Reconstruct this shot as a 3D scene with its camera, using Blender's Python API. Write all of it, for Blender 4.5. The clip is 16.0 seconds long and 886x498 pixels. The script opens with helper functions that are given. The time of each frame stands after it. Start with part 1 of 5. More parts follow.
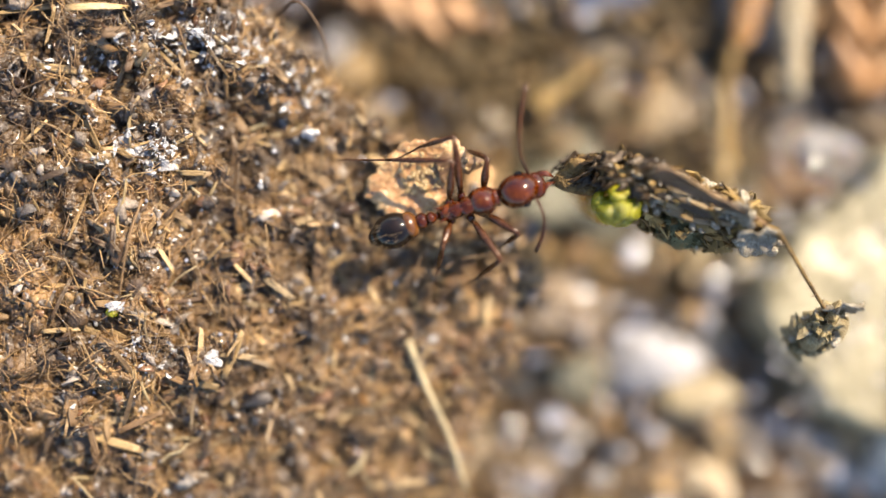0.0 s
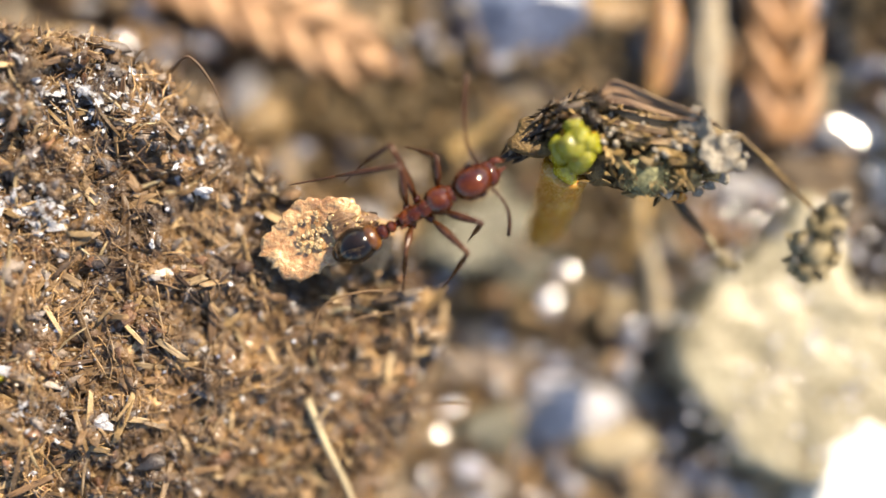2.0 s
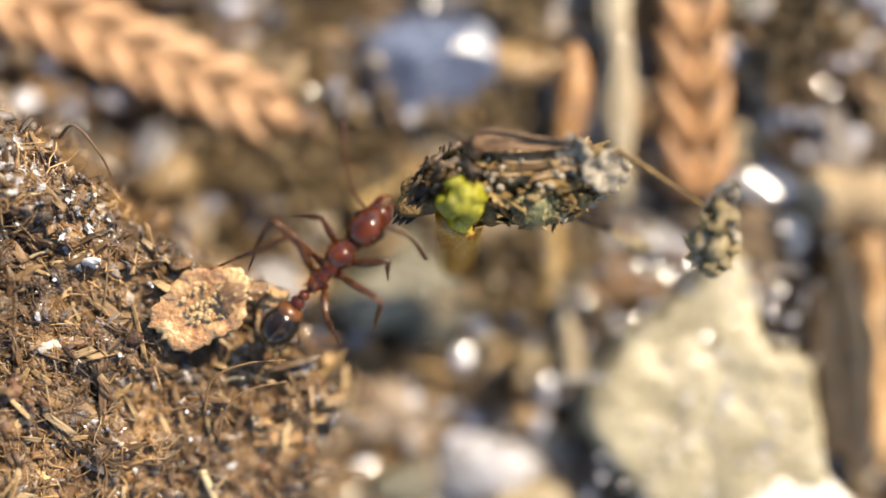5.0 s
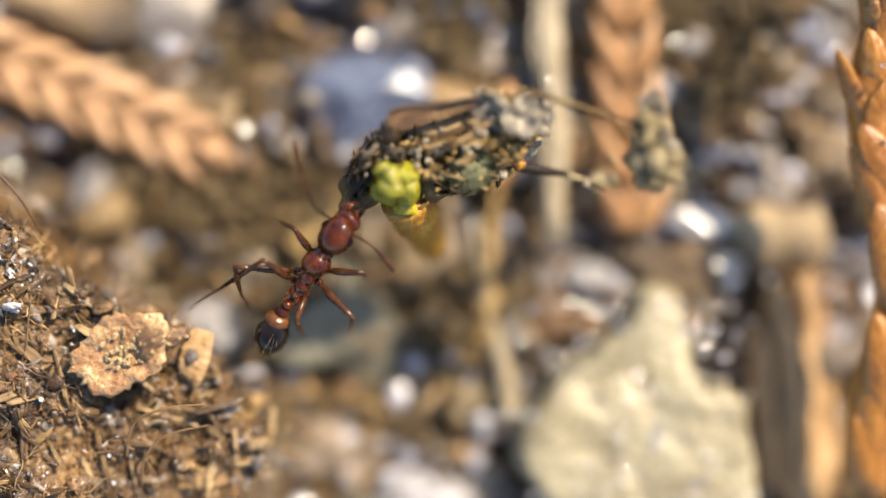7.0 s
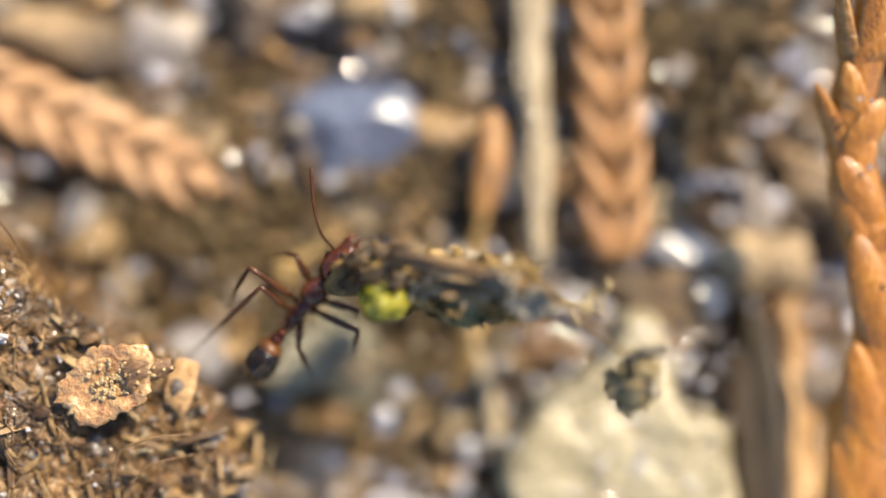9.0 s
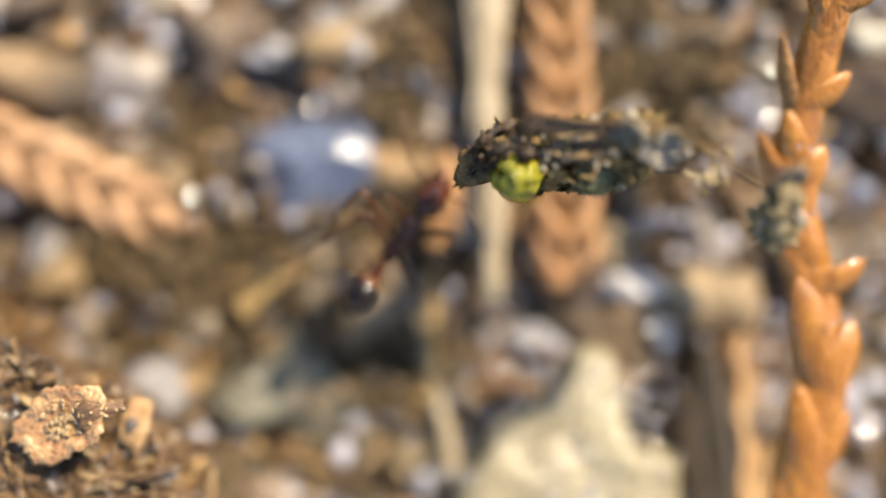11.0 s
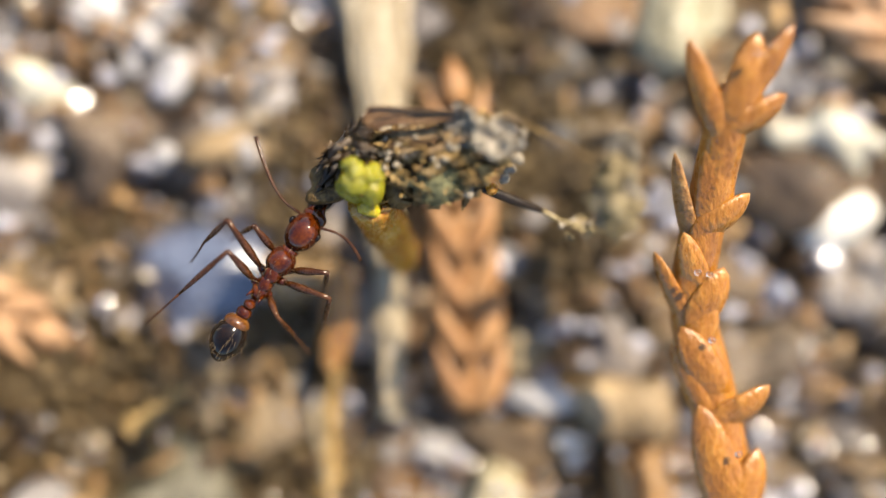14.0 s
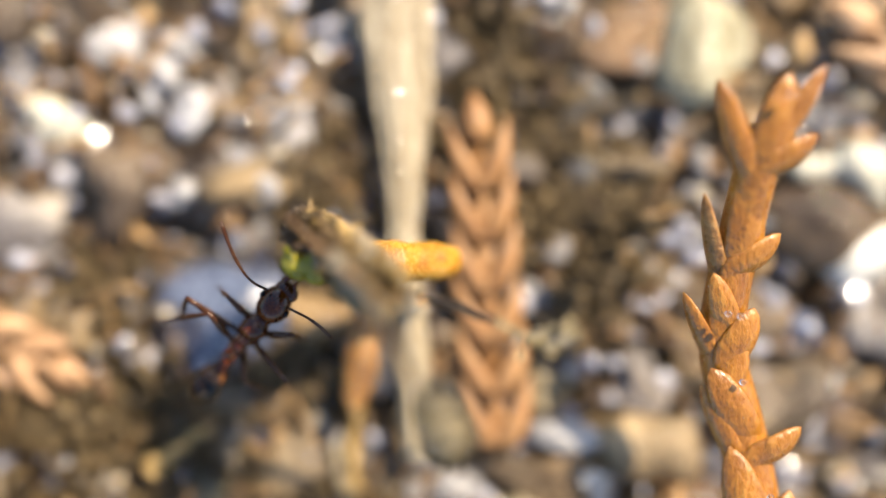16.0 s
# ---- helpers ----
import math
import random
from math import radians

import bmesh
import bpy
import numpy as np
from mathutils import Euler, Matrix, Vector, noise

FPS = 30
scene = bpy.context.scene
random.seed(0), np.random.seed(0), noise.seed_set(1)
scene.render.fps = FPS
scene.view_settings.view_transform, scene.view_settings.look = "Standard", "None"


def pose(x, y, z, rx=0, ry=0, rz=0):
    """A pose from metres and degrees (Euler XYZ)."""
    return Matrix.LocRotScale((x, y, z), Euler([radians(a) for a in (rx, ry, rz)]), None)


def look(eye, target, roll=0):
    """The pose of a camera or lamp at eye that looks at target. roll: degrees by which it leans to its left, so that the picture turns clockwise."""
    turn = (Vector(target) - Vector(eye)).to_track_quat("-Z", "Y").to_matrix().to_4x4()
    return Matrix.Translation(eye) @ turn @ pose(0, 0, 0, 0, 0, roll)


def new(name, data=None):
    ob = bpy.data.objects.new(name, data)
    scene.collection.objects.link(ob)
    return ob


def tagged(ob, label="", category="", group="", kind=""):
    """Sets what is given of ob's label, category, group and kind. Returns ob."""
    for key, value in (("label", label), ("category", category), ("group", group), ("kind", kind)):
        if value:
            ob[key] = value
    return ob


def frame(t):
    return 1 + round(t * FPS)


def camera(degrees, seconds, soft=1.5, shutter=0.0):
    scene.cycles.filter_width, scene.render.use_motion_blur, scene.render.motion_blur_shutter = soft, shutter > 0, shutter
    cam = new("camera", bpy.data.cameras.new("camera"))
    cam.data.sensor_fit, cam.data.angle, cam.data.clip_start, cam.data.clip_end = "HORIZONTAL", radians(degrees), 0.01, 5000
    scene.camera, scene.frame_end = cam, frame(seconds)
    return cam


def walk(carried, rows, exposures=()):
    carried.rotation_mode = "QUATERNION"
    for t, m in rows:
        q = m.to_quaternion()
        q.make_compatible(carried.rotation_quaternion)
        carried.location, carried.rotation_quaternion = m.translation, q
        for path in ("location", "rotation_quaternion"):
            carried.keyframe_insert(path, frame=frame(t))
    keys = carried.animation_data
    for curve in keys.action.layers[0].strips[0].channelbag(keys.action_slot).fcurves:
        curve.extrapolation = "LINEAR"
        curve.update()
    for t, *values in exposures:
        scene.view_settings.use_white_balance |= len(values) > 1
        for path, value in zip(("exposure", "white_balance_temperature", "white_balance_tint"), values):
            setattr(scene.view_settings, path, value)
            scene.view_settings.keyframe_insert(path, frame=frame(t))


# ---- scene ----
MM = 0.001
cam = camera(48.0, 16.0, soft=1.5)
# seconds, place in millimetres, turn in degrees; straight down is 0, 0, 0
PATH = [
    (0.0, -0.000, -0.000, 29.000, -0.02, 0.48, 0.82),
    (0.5, 0.781, 0.204, 28.835, -0.06, 0.39, 0.75),
    (1.0, 1.316, 0.405, 28.736, -0.05, 0.22, 0.78),
    (1.5, 1.881, 1.127, 28.702, -0.06, 0.10, 0.65),
    (2.0, 2.128, 1.377, 28.597, -0.06, -0.02, 0.57),
    (2.5, 2.344, 1.431, 28.455, -0.04, -0.10, 0.57),
    (3.0, 2.525, 1.481, 28.408, -0.02, -0.22, 0.49),
    (3.5, 2.891, 1.767, 28.345, -0.09, -0.34, 0.33),
    (4.0, 3.314, 2.285, 28.304, -0.08, -0.36, 0.21),
    (6.5, 5.947, 3.507, 28.227, 0.10, -0.27, 0.06),
    (7.0, 6.225, 3.795, 28.268, 0.23, -0.21, -0.01),
    (7.5, 6.342, 3.878, 28.321, 0.35, -0.15, 0.02),
    (8.0, 6.568, 4.106, 28.304, 0.41, -0.12, -0.01),
    (8.5, 6.632, 4.330, 28.398, 0.39, -0.16, -0.02),
    (11.0, 7.918, 5.450, 29.042, 0.41, -0.02, 0.20),
    (11.5, 9.228, 6.465, 29.158, 0.44, 0.04, 0.01),
    (12.0, 10.342, 6.929, 29.159, 0.38, 0.06, -0.14),
    (12.5, 10.945, 7.474, 28.938, 0.28, 0.04, -0.33),
    (13.0, 10.645, 7.667, 28.299, 0.00, -0.18, -0.34),
    (13.5, 10.696, 8.133, 27.938, -0.15, -0.26, -0.50),
    (14.0, 10.530, 8.696, 27.803, -0.12, -0.32, -0.69),
    (14.5, 10.428, 8.833, 27.620, -0.05, -0.37, -0.72),
    (15.0, 10.260, 9.169, 27.644, 0.15, -0.34, -0.85),
    (15.5, 10.084, 9.455, 27.582, 0.25, -0.32, -0.91),
    (16.0, 9.934, 9.489, 27.523, 0.26, -0.35, -0.94),
]
walk(cam, [(t, pose(x * MM, y * MM, z * MM, rx, ry, rz)) for t, x, y, z, rx, ry, rz in PATH],
     exposures=[(0, 1.46), (1.0, 1.41), (4.2, 1.32), (6.3, 1.21), (13.0, 1.21), (16.0, 1.23)])
cam.data.dof.use_dof = True
cam.data.dof.focus_distance = 22.2 * MM
cam.data.dof.aperture_fstop = 13.5

# ---- daylight ----
SUN_UP, SUN_TURN = 43.0, 45.0          # degrees above the ground; degrees from north towards east
world = bpy.data.worlds.new("sky")
scene.world = world
world.use_nodes = True
_bg = world.node_tree.nodes["Background"]
_sky = world.node_tree.nodes.new("ShaderNodeTexSky")
_sky.sky_type, _sky.sun_disc = "NISHITA", False
_sky.sun_elevation, _sky.sun_rotation = radians(SUN_UP), radians(SUN_TURN)
world.node_tree.links.new(_sky.outputs[0], _bg.inputs[0])
_bg.inputs[1].default_value = 0.125
sun = new("sun", bpy.data.lights.new("sun", "SUN"))
sun.data.energy, sun.data.angle, sun.data.color = 5.0, radians(0.55), (1.0, 0.85, 0.63)
_e, _a = radians(SUN_UP), radians(SUN_TURN)
sun.matrix_world = look((math.sin(_a) * math.cos(_e), math.cos(_a) * math.cos(_e), math.sin(_e)), (0, 0, 0))


# ---- materials ----
def ramp(nt, stops, constant=False):
    r = nt.nodes.new("ShaderNodeValToRGB")
    r.color_ramp.interpolation = "CONSTANT" if constant else "LINEAR"
    while len(r.color_ramp.elements) < len(stops):
        r.color_ramp.elements.new(0.5)
    for e, (p, c) in zip(r.color_ramp.elements, stops):
        e.position, e.color = p, (*c, 1)
    return r


def mat(name, tones, per_mm=1.0, rough=0.6, bump=0.0, kinds=None, vary="island", stretch=(1, 1, 1), spec=0.5,
        through_light=0.0, subsurface=0.0, coat=0.0, rough_spread=0.15, grain=8.0, gloss_kinds=False, patch=0.0):
    """Tones: colours from dark to light that a coarse and a fine noise mix. kinds: colours picked piece by piece."""
    m = bpy.data.materials.new(name)
    m.use_nodes = True
    nt = m.node_tree
    b = nt.nodes["Principled BSDF"]
    link = nt.links.new
    co = nt.nodes.new("ShaderNodeTexCoord")
    mp = nt.nodes.new("ShaderNodeMapping")
    mp.inputs["Scale"].default_value = [1000 * s for s in stretch]
    link(co.outputs["Object"], mp.inputs["Vector"])
    if vary == "object":
        who = nt.nodes.new("ShaderNodeObjectInfo").outputs["Random"]
    else:
        who = nt.nodes.new("ShaderNodeNewGeometry").outputs["Random Per Island"]
    shift = nt.nodes.new("ShaderNodeVectorMath")
    shift.operation = "MULTIPLY_ADD"
    link(who, shift.inputs[0])
    shift.inputs[1].default_value = (37, 53, 71)
    link(mp.outputs[0], shift.inputs[2])
    coarse = nt.nodes.new("ShaderNodeTexNoise")
    coarse.inputs["Scale"].default_value, coarse.inputs["Detail"].default_value = per_mm, 5
    coarse.inputs["Roughness"].default_value = 0.65
    fine = nt.nodes.new("ShaderNodeTexNoise")
    fine.inputs["Scale"].default_value, fine.inputs["Detail"].default_value = per_mm * grain, 4
    for n in (coarse, fine):
        link(shift.outputs[0], n.inputs["Vector"])
    mixed = nt.nodes.new("ShaderNodeMath")
    mixed.operation = "MULTIPLY_ADD"
    link(fine.outputs[0], mixed.inputs[0])
    mixed.inputs[1].default_value = 0.45
    low = nt.nodes.new("ShaderNodeMath")
    low.operation = "MULTIPLY_ADD"
    link(coarse.outputs[0], low.inputs[0])
    low.inputs[1].default_value, low.inputs[2].default_value = 1.1, -0.28
    link(low.outputs[0], mixed.inputs[2])
    k = len(tones) - 1
    col = ramp(nt, [(0.22 + 0.56 * i / max(1, k), c) for i, c in enumerate(tones)])
    link(mixed.outputs[0], col.inputs[0])
    out = col.outputs[0]
    if kinds:
        pick = ramp(nt, [(i / len(kinds), c) for i, c in enumerate(kinds)], True)
        link(who, pick.inputs[0])
        mul = nt.nodes.new("ShaderNodeMix")
        mul.data_type, mul.blend_type = "RGBA", "MULTIPLY"
        mul.inputs["Factor"].default_value = 1.0
        link(pick.outputs[0], mul.inputs["A"])
        link(out, mul.inputs["B"])
        out = mul.outputs["Result"]
    if patch:
        # wide patches, darker and lighter, that pass over all pieces
        wide = nt.nodes.new("ShaderNodeTexNoise")
        wide.inputs["Scale"].default_value, wide.inputs["Detail"].default_value = patch, 3
        link(mp.outputs[0], wide.inputs["Vector"])
        shade = ramp(nt, [(0.32, (0.42, 0.40, 0.42)), (0.46, (0.85, 0.82, 0.78)), (0.56, (1.28, 1.20, 1.06)), (0.70, (1.95, 1.92, 1.85))])
        link(wide.outputs[0], shade.inputs[0])
        over = nt.nodes.new("ShaderNodeMix")
        over.data_type, over.blend_type = "RGBA", "MULTIPLY"
        over.inputs["Factor"].default_value = 1.0
        link(out, over.inputs["A"])
        link(shade.outputs[0], over.inputs["B"])
        out = over.outputs["Result"]
    link(out, b.inputs["Base Color"])
    rr = nt.nodes.new("ShaderNodeMapRange")
    rr.inputs["To Min"].default_value = max(0.02, rough - rough_spread)
    rr.inputs["To Max"].default_value = min(1.0, rough + rough_spread)
    link(fine.outputs[0], rr.inputs["Value"])
    rr.inputs["From Min"].default_value, rr.inputs["From Max"].default_value = 0.3, 0.7
    if gloss_kinds:
        # some pieces are wet and shiny, others dull
        seven = nt.nodes.new("ShaderNodeMath")
        seven.operation = "MULTIPLY"
        link(who, seven.inputs[0])
        seven.inputs[1].default_value = 23.7
        part_of = nt.nodes.new("ShaderNodeMath")
        part_of.operation = "FRACT"
        link(seven.outputs[0], part_of.inputs[0])
        wet = nt.nodes.new("ShaderNodeMapRange")
        wet.inputs["To Min"].default_value, wet.inputs["To Max"].default_value = 0.07, 0.62
        link(part_of.outputs[0], wet.inputs["Value"])
        link(wet.outputs[0], b.inputs["Roughness"])
    else:
        link(rr.outputs[0], b.inputs["Roughness"])
    b.inputs["Specular IOR Level"].default_value = spec
    b.inputs["Transmission Weight"].default_value = through_light
    b.inputs["Coat Weight"].default_value = coat
    b.inputs["Coat Roughness"].default_value = 0.08
    if subsurface:
        b.inputs["Subsurface Weight"].default_value = subsurface
        b.inputs["Subsurface Radius"].default_value = (0.5, 0.3, 0.1)
        b.inputs["Subsurface Scale"].default_value = 0.4 * MM
    if bump:
        bp = nt.nodes.new("ShaderNodeBump")
        bp.inputs["Strength"].default_value, bp.inputs["Distance"].default_value = 1.0, bump * MM
        link(mixed.outputs[0], bp.inputs["Height"])
        link(bp.outputs[0], b.inputs["Normal"])
    return m


G = lambda v: (v, v, v)
M_SAND = mat("sandy_silt", [(0.028, 0.0187, 0.0106), (0.08, 0.0562, 0.0319), (0.168, 0.125, 0.076)], 0.9, 0.6, 0.25, patch=0.22)
M_GRAVEL = mat("gravel_grains", [G(0.35), G(0.8), G(1.25)], 1.5, 0.3, 0.12, kinds=[
    (0.146, 0.1, 0.0552), (0.245, 0.18, 0.103), (0.175, 0.139, 0.107), (0.297, 0.244, 0.175), (0.111, 0.0767, 0.0452), (0.268, 0.18, 0.0878),
    (0.198, 0.178, 0.172), (0.175, 0.102, 0.0452), (0.33, 0.305, 0.29), (0.129, 0.0953, 0.0677), (0.19, 0.186, 0.202), (0.187, 0.133, 0.0703)], gloss_kinds=True, patch=0.22)
M_PALE = mat("pale_limestone", [(0.11, 0.088, 0.048), (0.20, 0.168, 0.10), (0.29, 0.25, 0.16), (0.41, 0.37, 0.26)], 0.55, 0.28, 0.14, rough_spread=0.2)
M_CLEAR = mat("clear_quartz_facets", [G(0.5), G(0.9), G(1.2)], 1.5, 0.2, 0.0, kinds=[
    (0.238, 0.212, 0.187), (0.364, 0.353, 0.384), (0.301, 0.243, 0.163), (0.158, 0.141, 0.131), (0.436, 0.423, 0.457), (0.238, 0.235, 0.277)], spec=1.0, rough_spread=0.07)
M_YELLOW = mat("yellowish_chert", [(0.16, 0.135, 0.075), (0.30, 0.265, 0.17), (0.46, 0.42, 0.30)], 0.6, 0.3, 0.2)
M_CREAM = mat("bright_cream_stone", [(0.20, 0.175, 0.12), (0.40, 0.37, 0.285), (0.58, 0.56, 0.47)], 0.7, 0.3, 0.18)
M_QUARTZ = mat("bright_quartz", [(0.42, 0.38, 0.31), (0.62, 0.58, 0.50), (0.80, 0.77, 0.70)], 1.0, 0.22, 0.08, rough_spread=0.08)
M_GLINT = mat("glassy_quartz", [(0.14, 0.13, 0.12), (0.28, 0.26, 0.24), (0.44, 0.42, 0.40)], 1.0, 0.22, 0.01, spec=1.0, rough_spread=0.05)
M_BLUE = mat("blue_grey_flint", [(0.0345, 0.0414, 0.066), (0.0862, 0.1, 0.15), (0.196, 0.218, 0.288)], 0.6, 0.3, 0.06, spec=0.9, rough_spread=0.08)
M_CLUMP = mat("olive_brown_clump", [(0.06, 0.043, 0.018), (0.18, 0.135, 0.062), (0.38, 0.31, 0.17)], 4.0, 0.3, 0.05)
M_GREYSTONE = mat("grey_green_quartz", [(0.0484, 0.0429, 0.0274), (0.0975, 0.0881, 0.0578), (0.172, 0.16, 0.114)], 1.4, 0.2, 0.14)
M_BEIGE = mat("beige_pebble_stone", [(0.10, 0.072, 0.036), (0.19, 0.145, 0.078), (0.30, 0.24, 0.145)], 0.7, 0.45, 0.08)
M_WHITE = mat("white_quartz", [(0.15, 0.14, 0.14), (0.35, 0.335, 0.33), (0.58, 0.57, 0.57)], 1.1, 0.16, 0.14)
M_DARK = mat("dark_slate", [(0.03, 0.03, 0.035), (0.07, 0.065, 0.06), (0.13, 0.12, 0.11)], 1.0, 0.4, 0.06)
M_SOIL = mat("dark_peaty_soil", [(0.024, 0.014, 0.0062), (0.058, 0.034, 0.0142), (0.108, 0.063, 0.0258), (0.20, 0.125, 0.054)], 1.3, 0.36, 0.19, grain=7, rough_spread=0.25, patch=0.7, coat=0.22)
M_CRUMB = mat("soil_crumb", [G(0.5), G(0.9), G(1.35)], 3.0, 0.4, 0.06, kinds=[
    (0.0896, 0.0526, 0.0218), (0.0952, 0.0549, 0.023), (0.146, 0.0862, 0.0356), (0.0784, 0.0459, 0.0218), (0.123, 0.0672, 0.0264), (0.213, 0.137, 0.0633),
    (0.0762, 0.0498, 0.0313), (0.134, 0.108, 0.0892), (0.125, 0.064, 0.0313), (0.116, 0.0988, 0.0914), (0.269, 0.235, 0.212), (0.0627, 0.0489, 0.0401)], gloss_kinds=True, patch=0.7, coat=0.22)
M_FIBRE = mat("plant_fibre", [G(0.55), G(0.95), G(1.25)], 3.0, 0.5, 0.02, kinds=[
    (0.109, 0.0633, 0.0264), (0.178, 0.108, 0.048), (0.287, 0.19, 0.09), (0.132, 0.0747, 0.03), (0.0747, 0.0437, 0.0192), (0.218, 0.135, 0.0576)], patch=0.7, coat=0.2)
M_FIBRE_ONE = mat("loose_plant_fibre", [G(0.55), G(0.95), G(1.25)], 3.0, 0.5, 0.02, vary="object", kinds=[
    (0.112, 0.0747, 0.036), (0.216, 0.158, 0.081), (0.336, 0.266, 0.153), (0.16, 0.104, 0.0495), (0.264, 0.191, 0.09)])
M_SLIVER = mat("golden_sliver", [G(0.5), G(0.95), G(1.35)], 2.0, 0.38, 0.03, stretch=(0.5, 2, 2), kinds=[
    (0.103, 0.0609, 0.024), (0.207, 0.132, 0.0552), (0.322, 0.218, 0.102), (0.069, 0.0391, 0.0156), (0.149, 0.0874, 0.0324), (0.241, 0.159, 0.0696), (0.0517, 0.031, 0.0156)])
M_CHIP = mat("wood_chip_fibre", [G(0.5), G(0.9), G(1.3)], 2.0, 0.55, 0.03, vary="object", stretch=(0.3, 3, 3), kinds=[
    (0.122, 0.0681, 0.0295), (0.187, 0.115, 0.0508), (0.259, 0.181, 0.0943), (0.0864, 0.0459, 0.0197), (0.151, 0.0851, 0.0344)])
M_STRAW = mat("dry_straw", [(0.20, 0.145, 0.08), (0.33, 0.265, 0.17), (0.47, 0.41, 0.30)], 0.8, 0.28, 0.08, stretch=(6, 0.35, 6))
M_OCHRE = mat("ochre_straw", [(0.20, 0.115, 0.035), (0.36, 0.235, 0.085), (0.50, 0.36, 0.16)], 0.8, 0.35, 0.08, stretch=(6, 0.35, 6))
M_BARK = mat("tan_bark", [(0.16, 0.085, 0.03), (0.34, 0.20, 0.085), (0.48, 0.32, 0.16)], 0.6, 0.5, 0.14, stretch=(3, 0.6, 2))
M_SPRIG = mat("orange_dry_scale_leaf", [(0.165, 0.058, 0.0045), (0.225, 0.083, 0.006), (0.30, 0.118, 0.0095), (0.40, 0.18, 0.03)], 1.0, 0.34, 0.10, subsurface=0.10, vary="object", grain=6, coat=0.5, spec=0.45, stretch=(1.7, 0.8, 1.6))
M_BEAD = mat("clear_water", [G(0.9), G(0.97)], 1.0, 0.04, 0.0, through_light=1.0, rough_spread=0.02)
M_SPRIG_DULL = mat("tan_dry_scale_leaf", [(0.158, 0.0697, 0.0218), (0.273, 0.133, 0.0468), (0.378, 0.212, 0.0897)], 1.0, 0.5, 0.05, vary="object")
M_SPRIG_PALE = mat("pinkish_tan_scale_leaf", [(0.22, 0.115, 0.055), (0.36, 0.205, 0.10), (0.50, 0.32, 0.18)], 1.0, 0.5, 0.05, vary="object")
M_HUSK = mat("tan_seed_husk", [(0.15, 0.065, 0.024), (0.29, 0.15, 0.062), (0.37, 0.235, 0.105), (0.52, 0.38, 0.22)], 1.6, 0.3, 0.12, rough_spread=0.2, grain=5, coat=0.4)
M_CRUST = mat("sugary_crust", [(0.20, 0.115, 0.045), (0.36, 0.25, 0.12), (0.55, 0.45, 0.28)], 2.5, 0.16, 0.06)
M_ANT = mat("red_ant_cuticle", [(0.014, 0.0022, 0.0003), (0.044, 0.0078, 0.0007), (0.115, 0.027, 0.0025)], 3.0, 0.07, 0.006, spec=0.4, rough_spread=0.04, grain=5)
M_WAIST = mat("dark_amber_cuticle", [(0.035, 0.011, 0.002), (0.085, 0.030, 0.005), (0.15, 0.06, 0.012)], 3.0, 0.2, 0.01, spec=0.5, rough_spread=0.06)
M_GASTER = mat("black_ant_cuticle", [(0.003, 0.002, 0.0015), (0.006, 0.004, 0.003), (0.014, 0.007, 0.004)], 3.0, 0.12, 0.003, spec=0.3, rough_spread=0.04)
M_LEG = mat("brown_ant_leg", [(0.0152, 0.00483, 0.00118), (0.0418, 0.0138, 0.00353), (0.0907, 0.0331, 0.00826)], 3.0, 0.26, 0.006, spec=0.35)
M_AMBER = mat("amber_membrane", [(0.161, 0.0602, 0.00504), (0.311, 0.136, 0.0101), (0.422, 0.21, 0.0227), (0.484, 0.301, 0.101)], 1.6, 0.25, 0.04, subsurface=0.6)
M_DEADLEAF = mat("dead_leaf_brown", [(0.09, 0.04, 0.012), (0.24, 0.115, 0.03), (0.38, 0.22, 0.08)], 1.0, 0.4, 0.08, subsurface=0.2)
M_GREEN = mat("fresh_green_bud", [(0.088, 0.0851, 0.0026), (0.2, 0.185, 0.0065), (0.304, 0.274, 0.0182)], 2.2, 0.14, 0.07, subsurface=0.25, coat=0.1)
M_DARK_BROWN = mat("dark_humus", [(0.026, 0.017, 0.0075), (0.078, 0.052, 0.022), (0.15, 0.106, 0.049)], 2.0, 0.5, 0.08, spec=0.3)
M_CASE = mat("dark_debris", [(0.0341, 0.0194, 0.00636), (0.107, 0.0636, 0.0196), (0.213, 0.134, 0.045)], 2.0, 0.5, 0.08, spec=0.3)
M_CASEBIT = mat("debris_crumb", [G(0.5), G(0.9), G(1.3)], 2.5, 0.55, 0.04, vary="object", spec=0.35, kinds=[
    (0.164, 0.1, 0.0307), (0.246, 0.158, 0.0515), (0.117, 0.0703, 0.0218), (0.351, 0.234, 0.0842), (0.199, 0.123, 0.0366), (0.14, 0.0915, 0.0307)])
M_FLAKE = mat("black_flake", [G(0.5), G(0.9), G(1.4)], 3.0, 0.36, spec=0.3, bump=0.02, vary="object", kinds=[(0.016, 0.0095, 0.0045), (0.032, 0.018, 0.0075), (0.012, 0.0075, 0.0045), (0.05, 0.029, 0.012), (0.13, 0.095, 0.065), (0.022, 0.013, 0.006)])
M_GLASSY = mat("grey_translucent_flake", [(0.10, 0.08, 0.055), (0.22, 0.185, 0.135), (0.40, 0.355, 0.28)], 3.0, 0.2, 0.08)
M_FUZZ = mat("grey_green_fuzz", [(0.11, 0.107, 0.05), (0.21, 0.205, 0.10), (0.33, 0.32, 0.175)], 5.0, 0.6, 0.05)
M_BRACT = mat("brown_bract", [(0.055, 0.028, 0.013), (0.135, 0.072, 0.032), (0.26, 0.16, 0.075)], 1.2, 0.4, 0.05, stretch=(0.4, 4, 4))
